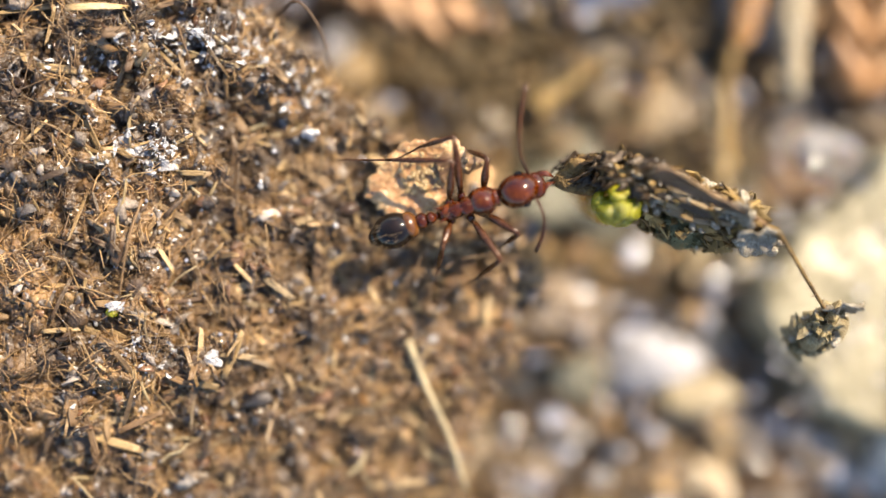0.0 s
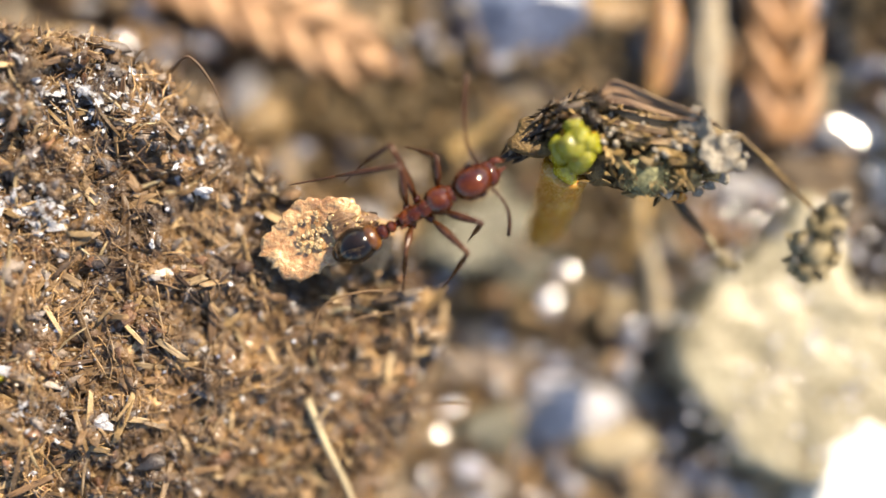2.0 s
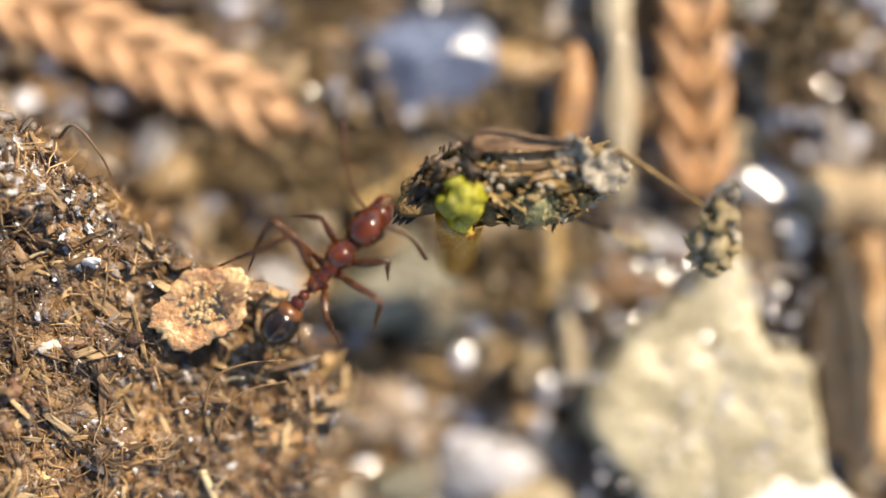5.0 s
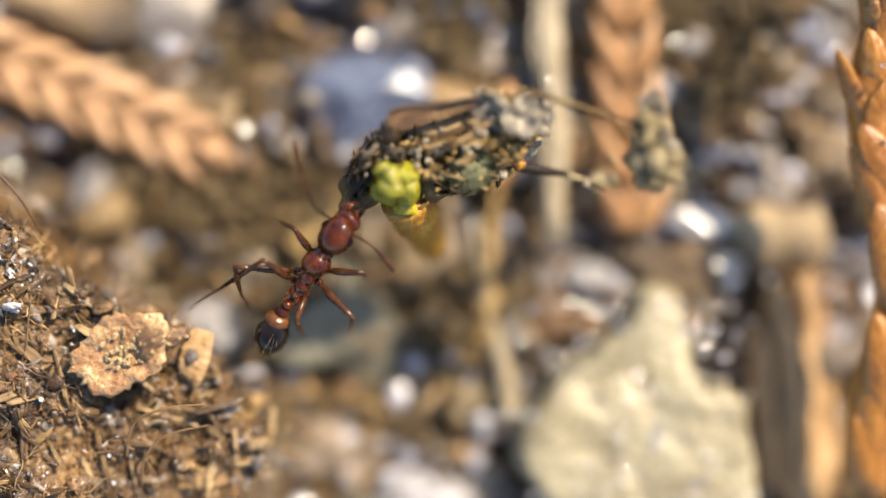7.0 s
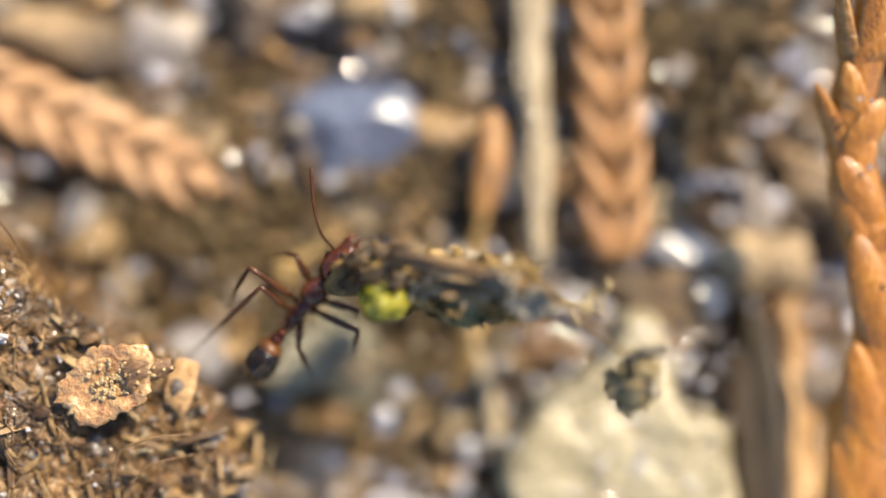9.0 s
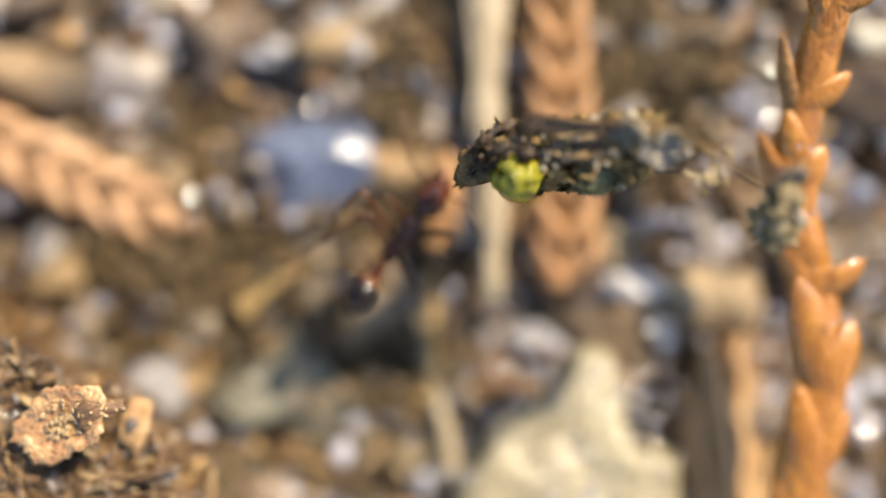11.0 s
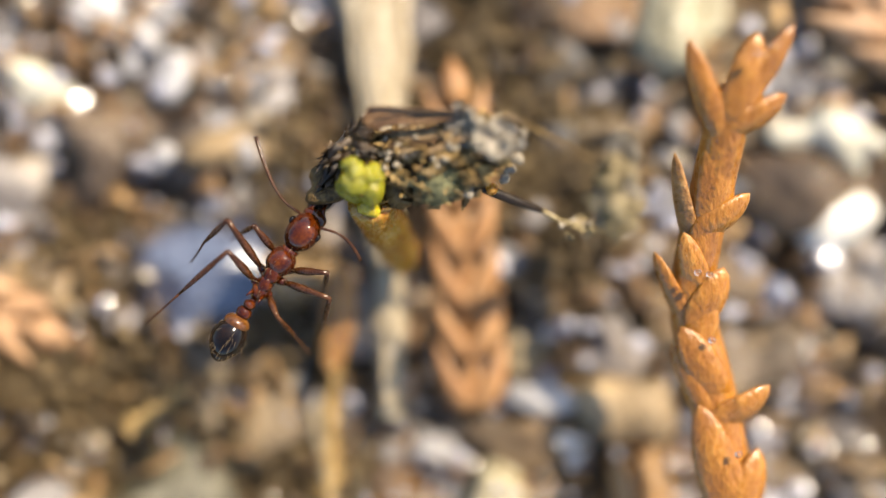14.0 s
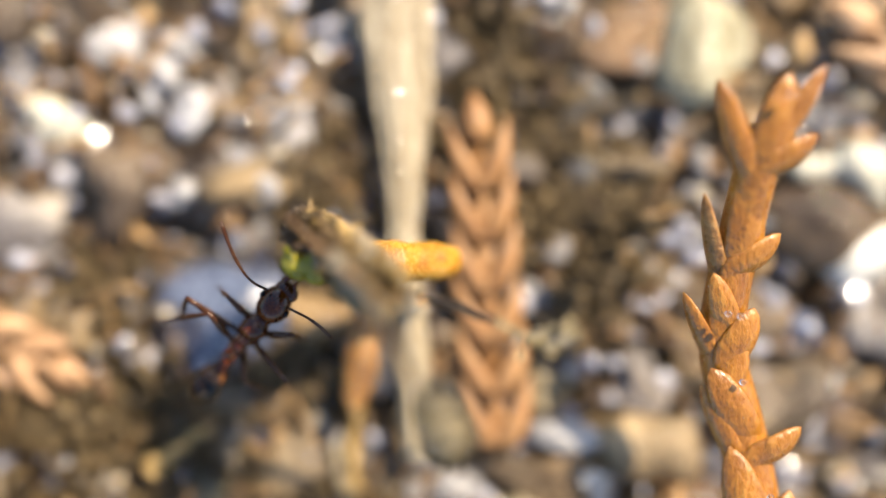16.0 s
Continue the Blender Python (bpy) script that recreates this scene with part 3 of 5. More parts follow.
def stones():
    thing("flat_stone", [slab([(11.65, 2.75), (12.1, 2.8), (12.6, 2.6), (12.75, 1.9), (12.9, 0.95), (13.1, 0.2), (13.8, 0.25), (14.2, -0.1), (14.4, -1.3), (14.6, -3.2), (13.8, -5.0),
                               (12.0, -4.9), (10.1, -4.2), (9.5, -3.1), (8.8, -2.45), (8.3, -1.6), (8.4, -0.9), (8.95, -0.05), (9.55, 0.75), (10.15, 1.12), (11.0, 1.85)], 2.4, 2.7, 3)],
          M_PALE, label="large pale cream flat stone lying in gravel", category="stone")
    bark = base("bark_piece", place(15.75, 0.2, 1.5, 0, 8, 4), "tan weathered piece of bark beside the pale stone", "bark")
    for k, (x, w, y0, y1, z) in enumerate(((-0.75, 0.6, -2.6, 1.6, 0.0), (-0.2, 0.75, -3.0, 2.6, 0.22), (0.45, 0.7, -2.8, 2.9, 0.12), (1.0, 0.5, -2.4, 1.9, -0.1))):
        def f(u, v, x=x, w=w, y0=y0, y1=y1, z=z, k=k):
            y = y0 + (y1 - y0) * u + 0.25 * math.sin(6 * v + k)
            return (x + w * (v - 0.5) * (1 - 0.3 * u) + 0.12 * fbm(u * 3, k, 1), y, z + 0.16 * math.sin(math.pi * v) + 0.14 * fbm(u * 5, v * 2, k))
        part("bark_strip", [sheet(f, 22, 6, 1.0)], M_BARK, bark)
    rng = np.random.default_rng(17)
    # grit added to give the pale stone its glints; every third face aims at the sun
    glints = []
    for k in range(300):
        x, y = rng.uniform(8.6, 14.4), rng.uniform(-4.5, 2.6)
        r = rng.uniform(0.04, 0.13)
        v, f = stone(rng, (r, r * 0.8, r * 0.5), 1, 5, 0.1)
        if k % 3 == 0:
            v = facet(v, rng, 0.3 * r, 0.15)
        glints.append((v + np.array((x, y, 2.4 + 0.26 * fbm(x * 0.6, y * 0.6, 7) + 0.02)), f))
    thing("crystal_grit", glints, M_CLEAR, label="grit added for the sun glints on the pale stone", category="grit", kind="stuff", smooth=False)
    # white slab laid in for the blown-out highlight of the flat stone
    thing("quartz_stone", [slab([(12.2, -3.2), (12.9, -2.7), (13.6, -3.0), (14.4, -2.7), (15.6, -4.0), (15.2, -6.0), (13.2, -6.6), (11.8, -5.6), (12.3, -4.2)], 2.45, 2.8, 5)],
          M_QUARTZ, label="white slab standing in for the glare on the pale stone", category="stone")
    rows = [("pebble", (3.5, 1.95, 0.55), (2.45, 2.1, 1.25), M_GREYSTONE, 1, "grey-green translucent quartz pebble"),
            ("pebble", (6.3, -0.2, 0.6), (1.5, 0.72, 0.65), M_BEIGE, 4, "long beige rounded pebble"),
            ("pebble", (1.9, -0.25, 0.5), (0.65, 0.6, 0.6), M_BEIGE, 5, "small beige pebble beside the soil clump"),
            ("pebble", (4.25, 7.85, 0.7), (2.15, 1.75, 1.35), M_BLUE, 6, "rounded blue-grey glossy pebble"),
            ("pebble", (17.2, 14.7, 0.7), (1.8, 1.5, 0.9), M_YELLOW, 7, "pale rounded yellowish pebble"),
            ("pebble", (21.2, 11.7, 0.7), (1.45, 1.2, 0.9), M_CREAM, 8, "pale round cream pebble"),
            ("pebble", (2.4, 14.4, 0.5), (0.8, 0.9, 0.8), M_WHITE, 9, "milky white quartz pebble in gravel"),
            ("pebble", (3.4, 13.6, 0.5), (0.8, 0.7, 0.7), M_WHITE, 41, "milky white quartz pebble in gravel"),
            ("pebble", (3.0, 15.2, 0.5), (0.7, 0.6, 0.6), M_WHITE, 42, "milky white quartz pebble in gravel"),
            ("pebble", (13.15, 4.5, 1.0), (1.0, 0.62, 0.75), M_GLINT, 10, "glossy grey quartz pebble with a face cut for a sun glint"),
            ("pebble", (14.05, 3.25, 0.9), (0.8, 0.75, 0.75), M_GLINT, 46, "glossy grey quartz pebble beside the pale stone, face cut for a sun glint"),
            ("pebble", (21.3, 9.6, 0.6), (1.35, 1.3, 1.0), M_QUARTZ, 12, "white quartz pebble beside the orange sprig"),
            ("pebble", (7.4, 10.6, 0.5), (0.8, 0.9, 0.7), M_BLUE, 13, "small blue-grey pebble beside the straw"),
            ("pebble", (10.6, 3.1, 0.5), (0.8, 0.65, 0.6), M_WHITE, 14, "small creamy white pebble among gravel"),
            ("pebble", (0.2, 3.9, 0.5), (0.7, 0.7, 0.6), M_WHITE, 15, "small white pebble beside the soil clump"),
            ("pebble", (11.0, 1.6, 0.5), (1.2, 0.9, 0.7), M_DARK, 16, "dark slate pebble among gravel"),
            ("pebble", (12.6, 5.8, 0.5), (0.9, 0.9, 0.7), M_BEIGE, 17, "brownish round pebble among gravel"),
            ("pebble", (3.6, -3.6, 0.7), (1.3, 1.1, 0.8), M_GREYSTONE, 18, "grey-green pebble at the foot of the soil clump"),
            ("pebble", (6.4, -3.4, 0.7), (1.5, 1.2, 0.9), M_BEIGE, 19, "large beige pebble among gravel"),
            ("pebble", (5.0, 11.5, 0.5), (0.9, 0.8, 0.7), M_WHITE, 20, "whitish quartz pebble among gravel"),
            ("pebble", (3.2, 11.3, 0.6), (0.7, 0.6, 0.6), M_WHITE, 31, "small milky quartz pebble among gravel"),
            ("pebble", (4.7, 11.9, 0.6), (0.75, 0.65, 0.6), M_WHITE, 32, "small milky quartz pebble among gravel"),
            ("pebble", (6.0, 12.9, 0.6), (0.6, 0.8, 0.6), M_WHITE, 33, "small milky quartz pebble among gravel"),
            ("pebble", (-0.3, 13.2, 0.6), (0.9, 0.7, 0.6), M_CREAM, 34, "cream coloured pebble among gravel"),
            ("pebble", (0.9, 15.2, 0.5), (0.8, 0.7, 0.6), M_WHITE, 35, "milky white pebble among gravel"),
            ("pebble", (19.7, 7.2, 0.5), (0.7, 0.6, 0.6), M_BLUE, 36, "small blue-grey pebble among gravel"),
            ("pebble", (20.2, 5.9, 0.5), (0.8, 0.6, 0.6), M_WHITE, 37, "small milky quartz pebble among gravel"),
            ("pebble", (8.6, 2.3, 0.5), (0.8, 0.7, 0.6), M_GREYSTONE, 38, "grey-green pebble among gravel"),
            ("pebble", (14.0, 13.5, 0.4), (1.3, 1.6, 0.7), M_DARK, 39, "dark slate pebble among gravel"),
            ("pebble", (13.6, 10.6, 0.4), (0.9, 1.2, 0.6), M_DARK, 40, "dark slate pebble among gravel"),
            ("pebble", (2.6, 4.9, 0.2), (1.1, 0.8, 0.5), M_GREYSTONE, 44, "grey-green flat pebble beside the straw"),
            ("pebble", (5.4, 8.9, 0.4), (0.8, 1.0, 0.6), M_BLUE, 21, "bluish pebble under the straw")]
    for name, at, r, material, seed, label in rows:
        v, f = blob((0, 0, 0), r, 4, 0.07 if material in (M_BLUE, M_QUARTZ) else 0.2, seed, 8 if material in (M_BLUE, M_QUARTZ) else 18)
        # flat face aimed between sun and camera, so that these pebbles glint
        if material in (M_BLUE, M_QUARTZ, M_GLINT):
            n = np.array((0.09, 0.25, 0.964) if seed == 10 else (0.147, 0.31, 0.94)) if material is M_GLINT else np.array(_h)
            d = np.max(v @ n) * (0.72 if material is M_GLINT else 0.95)
            v = v - np.outer(np.maximum(0, v @ n - d), n)
        thing(name, [(v, f)], material, place(*at), label, "pebble", "pebbles among the gravel", smooth=True)


stones()


# ---- soil clump ----
def soil_clump():
    step = 0.11
    X, Y = np.arange(-17, 3.2, step), np.arange(-13, 8.6, step)
    HR = np.array([[clump_height(x, y, True) for y in Y] for x in X])
    H = HR[:, :, 0]

    def tuck(i, j):
        """How far the foot of the flank lies back under the rim."""
        k = 1 - HR[i, j, 1]
        if k < 0.02:
            return np.zeros(2)
        x, y = X[i], Y[j]
        g = np.array((edge_distance(x + 0.3, y) - edge_distance(x - 0.3, y), edge_distance(x, y + 0.3) - edge_distance(x, y - 0.3)))
        return g / (np.linalg.norm(g) + 1e-9) * k * 1.15
    J = np.array([[(0.06 * noise.noise(Vector((x * 5, y * 5, 1))), 0.06 * noise.noise(Vector((x * 5, y * 5, 9)))) for y in Y] for x in X])
    w = len(Y)
    used, V, F = {}, [], []
    for i in range(len(X) - 1):
        for j in range(w - 1):
            q = [(i, j), (i + 1, j), (i + 1, j + 1), (i, j + 1)]
            if max(H[a] for a in q) < -0.2:
                continue
            for a in q:
                if a not in used:
                    used[a] = len(V)
                    back = tuck(*a)
                    V.append((X[a[0]] + J[a][0] + back[0], Y[a[1]] + J[a][1] + back[1], H[a]))
            F.append([used[a] for a in q])
    return thing("soil_clump", [(np.array(V), F)], M_SOIL, label="raised clump of dark brown crumbly peaty soil full of plant fibres", category="soil")


CLUMP = soil_clump()


def on_clump(rng, x0, x1, y0, y1, edge=0.15):
    while True:
        x, y = rng.uniform(x0, x1), rng.uniform(y0, y1)
        if edge_distance(x, y) > edge:
            return x, y, clump_height(x, y)


def fibre_piece(rng, length, r):
    """A thin bent fibre along x, centred."""
    b = rng.normal(size=(3, 2)) * length * 0.09
    pts = [(-length / 2, *b[0] * 0.6), (-length / 6, *b[1] * 0.5), (length / 6, *-b[1] * 0.4), (length / 2, *b[2] * 0.7)]
    return tube(smooth_line(pts, 2), [r * k for k in (0.7, 1, 1, 1.05, 1, 0.9, 0.35)], 5, 0.7)


def chip_piece(rng, length, width, thick):
    """A splinter of wood along x with torn ends."""
    bend, tw = rng.normal() * 0.06 * length, rng.normal() * 0.5
    e0, e1 = rng.uniform(-0.18, 0.18, 2) * length

    def f(u, v):
        x = (u - 0.5) * length + (e0 * (1 - u) + e1 * u) * (v - 0.5)
        y = (v - 0.5) * width * (0.75 + 0.35 * math.sin(math.pi * u))
        return (x, y, bend * math.sin(math.pi * u) + tw * (u - 0.5) * y + 0.12 * width * math.cos(7 * v))
    return sheet(f, 5, 3, thick)


def clump_litter():
    rng = np.random.default_rng(5)
    crumbs, fibres = [], []
    # clods, torn flakes and fine fibres that cover the clump
    for _ in range(700):
        x, y, z = on_clump(rng, -13, 2.6, -8.5, 7.0, 0.1)
        r = 0.04 + 0.20 * rng.random() ** 3
        v, f = stone(rng, (r * rng.uniform(0.8, 1.7), r * rng.uniform(0.7, 1.1), r * rng.uniform(0.5, 0.9)), 1 if r < 0.09 else 2, 11, 0.3)
        crumbs.append((v + np.array((x, y, z + r * 0.15)), f))
    for _ in range(7000):
        x, y, z = on_clump(rng, -13, 2.6, -8.5, 7.0, 0.1)
        v, f = peat_flake(rng, 0.04 + 0.24 * rng.random() ** 2.8)
        m = np.array(Euler((rng.normal() * 0.3, rng.normal() * 0.3, rng.uniform(0, 6.3))).to_matrix())
        crumbs.append((v @ m.T + np.array((x, y, z + rng.uniform(-0.03, 0.08))), f))
    for _ in range(7000):
        x, y, z = on_clump(rng, -12, 2.6, -8.0, 6.8, 0.05)
        v, f = fibre_piece(rng, 0.2 + 1.2 * rng.random() ** 2, rng.uniform(0.006, 0.02))
        swirl = 2.2 * noise.noise(Vector((x * 0.35, y * 0.35, 4.0))) * 2 + rng.normal() * 0.8
        m = np.array(Euler((rng.uniform(0, 6), rng.normal() * 0.22, swirl)).to_matrix())
        fibres.append((v @ m.T + np.array((x, y, z + rng.uniform(0.0, 0.09))), f))
    slivers = []
    for _ in range(520):
        x, y, z = on_clump(rng, -12, 2.6, -8.0, 6.8, 0.05)
        k = rng.random() ** 2
        v, f = chip_piece(rng, 0.25 + 1.2 * k, rng.uniform(0.035, 0.10) + 0.12 * k * rng.random(), 0.03)
        swirl = 2.2 * noise.noise(Vector((x * 0.35, y * 0.35, 4.0))) * 2 + rng.normal() * 0.9
        m = np.array(Euler((rng.normal() * 0.3, rng.normal() * 0.16, swirl)).to_matrix())
        slivers.append((v @ m.T + np.array((x, y, z + rng.uniform(0.02, 0.12))), f))
    part("sliver_litter", slivers, M_SLIVER, CLUMP, "golden brown slivers of straw and wood")["kind"] = "stuff"
    # pale specks strewn in for the sparkle of the wet soil
    specks = []
    for _ in range(800):
        x, y, z = on_clump(rng, -9, 2.4, -6.5, 6.4, 0.0)
        r = 0.012 + 0.05 * rng.random() ** 2
        v, f = stone(rng, (r, r, r * 0.7), 1, 3, 0.1)
        specks.append((v + np.array((x, y, z + 0.06 + r)), f))
    part("crumb_litter", crumbs, M_CRUMB, CLUMP, "dark brown soil crumbs and flakes")["kind"] = "stuff"
    part("fibre_litter", fibres, M_FIBRE, CLUMP, "fine brown plant fibres")["kind"] = "stuff"
    # pale mineral crust in loose patches
    crust = []
    for cx, cy, sp, count in ((-6.2, 4.6, 0.75, 170), (-7.0, 2.1, 0.55, 120), (-4.6, 4.6, 0.5, 70), (-6.6, -2.4, 0.35, 40), (-3.6, 3.5, 0.5, 50), (-8.6, 3.6, 0.8, 70)):
        for _ in range(count):
            x, y = rng.normal(cx, sp), rng.normal(cy, sp * 0.6)
            if edge_distance(x, y) < 0.15:
                continue
            v, f = peat_flake(rng, 0.03 + 0.11 * rng.random() ** 2)
            m = np.array(Euler((rng.normal() * 0.4, rng.normal() * 0.4, rng.uniform(0, 6.3))).to_matrix())
            crust.append((v @ m.T + np.array((x, y, clump_height(x, y) + rng.uniform(0.06, 0.15))), f))
    part("mineral_crust", crust, M_WHITE, CLUMP, "loose pale grey mineral crust", smooth=False)["kind"] = "stuff"
    part("grit", specks, M_CLEAR, CLUMP, "tiny pale specks in place of wet sparkle", smooth=False)["kind"] = "stuff"
    chips = [mesh_of("wood_chip", [chip_piece(rng, L, w, 0.05)], M_CHIP) for L, w in ((0.7, 0.13), (1.1, 0.13), (0.5, 0.16), (0.8, 0.09), (1.3, 0.15), (0.6, 0.2))]
    rods = [mesh_of("root_fibre", [fibre_piece(rng, L, r)], M_FIBRE_ONE) for L, r in ((1.4, 0.03), (1.0, 0.04), (1.8, 0.025), (0.8, 0.035), (1.2, 0.045))]
    grits = [mesh_of("quartz_grain", [stone(rng, (r * 1.3, r * 0.8, r * 0.5), 2, 12, 0.25)], M_WHITE, False) for r in (0.08, 0.05, 0.1, 0.04)]
    for meshes, count, lift in ((chips, 150, 0.06), (rods, 80, 0.07), (grits, 90, 0.03)):
        for k in range(count):
            x, y, z = on_clump(rng, -8.5, 2.2, -6.0, 5.8, 0.05)
            part(meshes[0].name.split(".")[0], meshes[k % len(meshes)], None, CLUMP,
                 m=place(x, y, z + lift, math.degrees(rng.normal() * 0.35), math.degrees(rng.normal() * 0.3), rng.uniform(0, 360)))
    # the clearest splinters and grains, one by one: from, to, width
    for ax, ay, bx, by, wd in ((-3.14, 0.41, -3.13, -0.89, 0.17), (-2.23, 0.42, -2.65, -0.75, 0.2), (-3.7, -2.0, -4.02, -2.86, 0.26), (-4.3, -0.71, -3.6, -1.2, 0.13),
                               (-3.7, 2.0, -2.5, 1.1, 0.24), (-0.1, -1.55, 1.5, -1.4, 0.45), (0.78, 2.0, 0.42, 0.78, 0.62), (-0.3, -0.3, -0.75, -1.3, 0.1), (-5.0, 3.3, -4.5, 2.6, 0.1)):
        L = math.hypot(bx - ax, by - ay)
        x, y = (ax + bx) / 2, (ay + by) / 2
        part("straw_splinter", [chip_piece(rng, L, wd, 0.07)], M_BARK if wd > 0.4 else M_CHIP, CLUMP, "tan straw splinter",
             place(x, y, clump_height(x, y) + 0.2, 0, 0, math.degrees(math.atan2(by - ay, bx - ax))))
    for x, y, r in ((-5.75, 4.75, 0.13), (-5.35, 4.4, 0.1), (-6.0, 4.5, 0.12), (-5.1, 4.9, 0.09), (-6.3, 4.85, 0.11), (-7.2, 2.05, 0.24), (-6.6, 2.3, 0.2), (-5.6, 4.6, 0.17), (-3.28, 2.6, 0.2), (-4.87, 2.5, 0.09), (-6.5, 1.8, 0.2), (-3.32, -1.0, 0.13), (-0.45, -2.2, 0.15), (-5.4, -2.6, 0.26), (-3.55, 3.45, 0.08), (-7.7, 4.1, 0.16), (-7.4, -1.4, 0.16), (-6.95, 2.1, 0.22), (-6.25, 1.95, 0.15), (-6.75, 1.6, 0.12), (-6.3, 2.2, 0.1), (-7.1, 2.4, 0.14)):
        part("quartz_grain", [stone(rng, (r * 1.2, r * 0.8, r * 0.45), 2, 14, 0.3)], M_WHITE, CLUMP, "white quartz grain", place(x, y, clump_height(x, y) + r * 0.4), smooth=False)
    # curled root hairs at the rim and a long dry stalk
    for pts, r in (([(-1.0, -2.2, 5.3), (-0.6, -3.2, 5.2), (0.0, -4.5, 5.0), (0.45, -5.9, 4.6)], 0.10), ([(-0.9, -0.9, 5.6), (-0.6, 0.0, 6.0), (0.2, 0.35, 6.1), (1.0, 0.4, 5.9)], 0.035),
                   ([(-0.6, -1.6, 5.4), (-0.4, -0.8, 5.8), (0.1, -0.3, 5.9), (1.0, -0.1, 5.7)], 0.03), ([(0.3, -2.9, 4.8), (1.2, -2.5, 5.1), (2.2, -2.3, 5.2), (2.75, -2.35, 5.1), (2.8, -2.7, 4.9)], 0.035),
                   ([(-4.2, 5.4, 5.6), (-3.6, 5.6, 6.3), (-3.1, 5.0, 6.1), (-2.9, 4.2, 5.4)], 0.04), ([(-6.9, 1.0, 6.9), (-7.1, 0.1, 7.2), (-7.35, -1.2, 7.0)], 0.035), ([(-6.4, 5.2, 6.2), (-6.1, 4.6, 6.7), (-5.9, 4.0, 6.5)], 0.03)):
        line = smooth_line(pts, 5)
        part("root_hair" if r < 0.1 else "dry_stalk", [tube(line, np.linspace(r, r * 0.55, len(line)), 7)], M_FIBRE_ONE if r > 0.05 else M_CHIP, CLUMP, "pale dry curved stalk" if r > 0.05 else "")
    v, f = blob((0, 0, 0), (0.17, 0.15, 0.15), 3, 0.1, 3, 3)
    part("green_speck", [(v, f)], M_GREEN, CLUMP, "small yellow-green bud", place(-7.5, -1.5, clump_height(-7.5, -1.5) + 0.1))


clump_litter()


def husk():
    """A crinkled, rounded husk lying on the rim of the clump."""
    rng = np.random.default_rng(2)

    def f(u, v):
        a = 2 * math.pi * v
        edge = 1 + 0.10 * math.sin(2 * a + 1) + 0.07 * math.sin(5 * a) + 0.035 * math.sin(17 * a) + 0.03 * math.sin(29 * a + 2)
        x, y = 1.12 * u * edge * math.cos(a), 0.88 * u * edge * math.sin(a)
        z = 0.22 * u ** 2 - 0.12 * u ** 8 + 0.09 * fbm(x * 3, y * 3, 2) * (0.3 + u) + 0.04 * math.cos(31 * a) * u ** 6
        return (x, y, z)
    top = sheet(f, 12, 64, 0.10)
    ob = base("seed_husk", place(-0.8, 1.6, 6.22, 4, -8, 24), "crinkled tan-brown seed husk lying on the soil clump", "husk")
    part("shell", [top], M_HUSK, ob)
    for k in range(70):
        a, r = rng.uniform(0, 6.3), 0.62 * rng.random() ** 0.7
        q = rng.uniform(0.04, 0.11)
        part("crust_grain", [stone(rng, (q, q * 0.8, q * 0.3), 1, 8, 0.2, False)], M_CRUST, ob, m=place(0.15 + r * math.cos(a), 0.8 * r * math.sin(a), 0.10 + 0.12 * r * r, rng.normal() * 18, rng.normal() * 18, rng.uniform(0, 360)), smooth=False)

    def flap(u, v):
        return (0.5 + 1.05 * u, -0.1 + (0.72 - 0.5 * u * u) * (v - 0.5) * (1 + 0.12 * math.sin(23 * u)) + 0.1 * math.sin(5 * u), 0.24 - 0.22 * u * u + 0.10 * fbm(u * 4, v * 3, 7) - 0.15 * (2 * v - 1) ** 2)
    part("torn_flap", [sheet(flap, 10, 8, 0.05)], M_BRACT, ob, "grey-brown torn flap of the husk")
    for k in range(14):
        u, v, q = rng.random(), rng.random(), rng.uniform(0.03, 0.07)
        part("crust_grain", [stone(rng, (q, q * 0.8, q * 0.5), 1, 8, 0.2, False)], M_CRUST, ob, m=place(*(np.array(flap(u, v)) + (0, 0, 0.03)), 0, 0, rng.uniform(0, 360)), smooth=False)


husk()


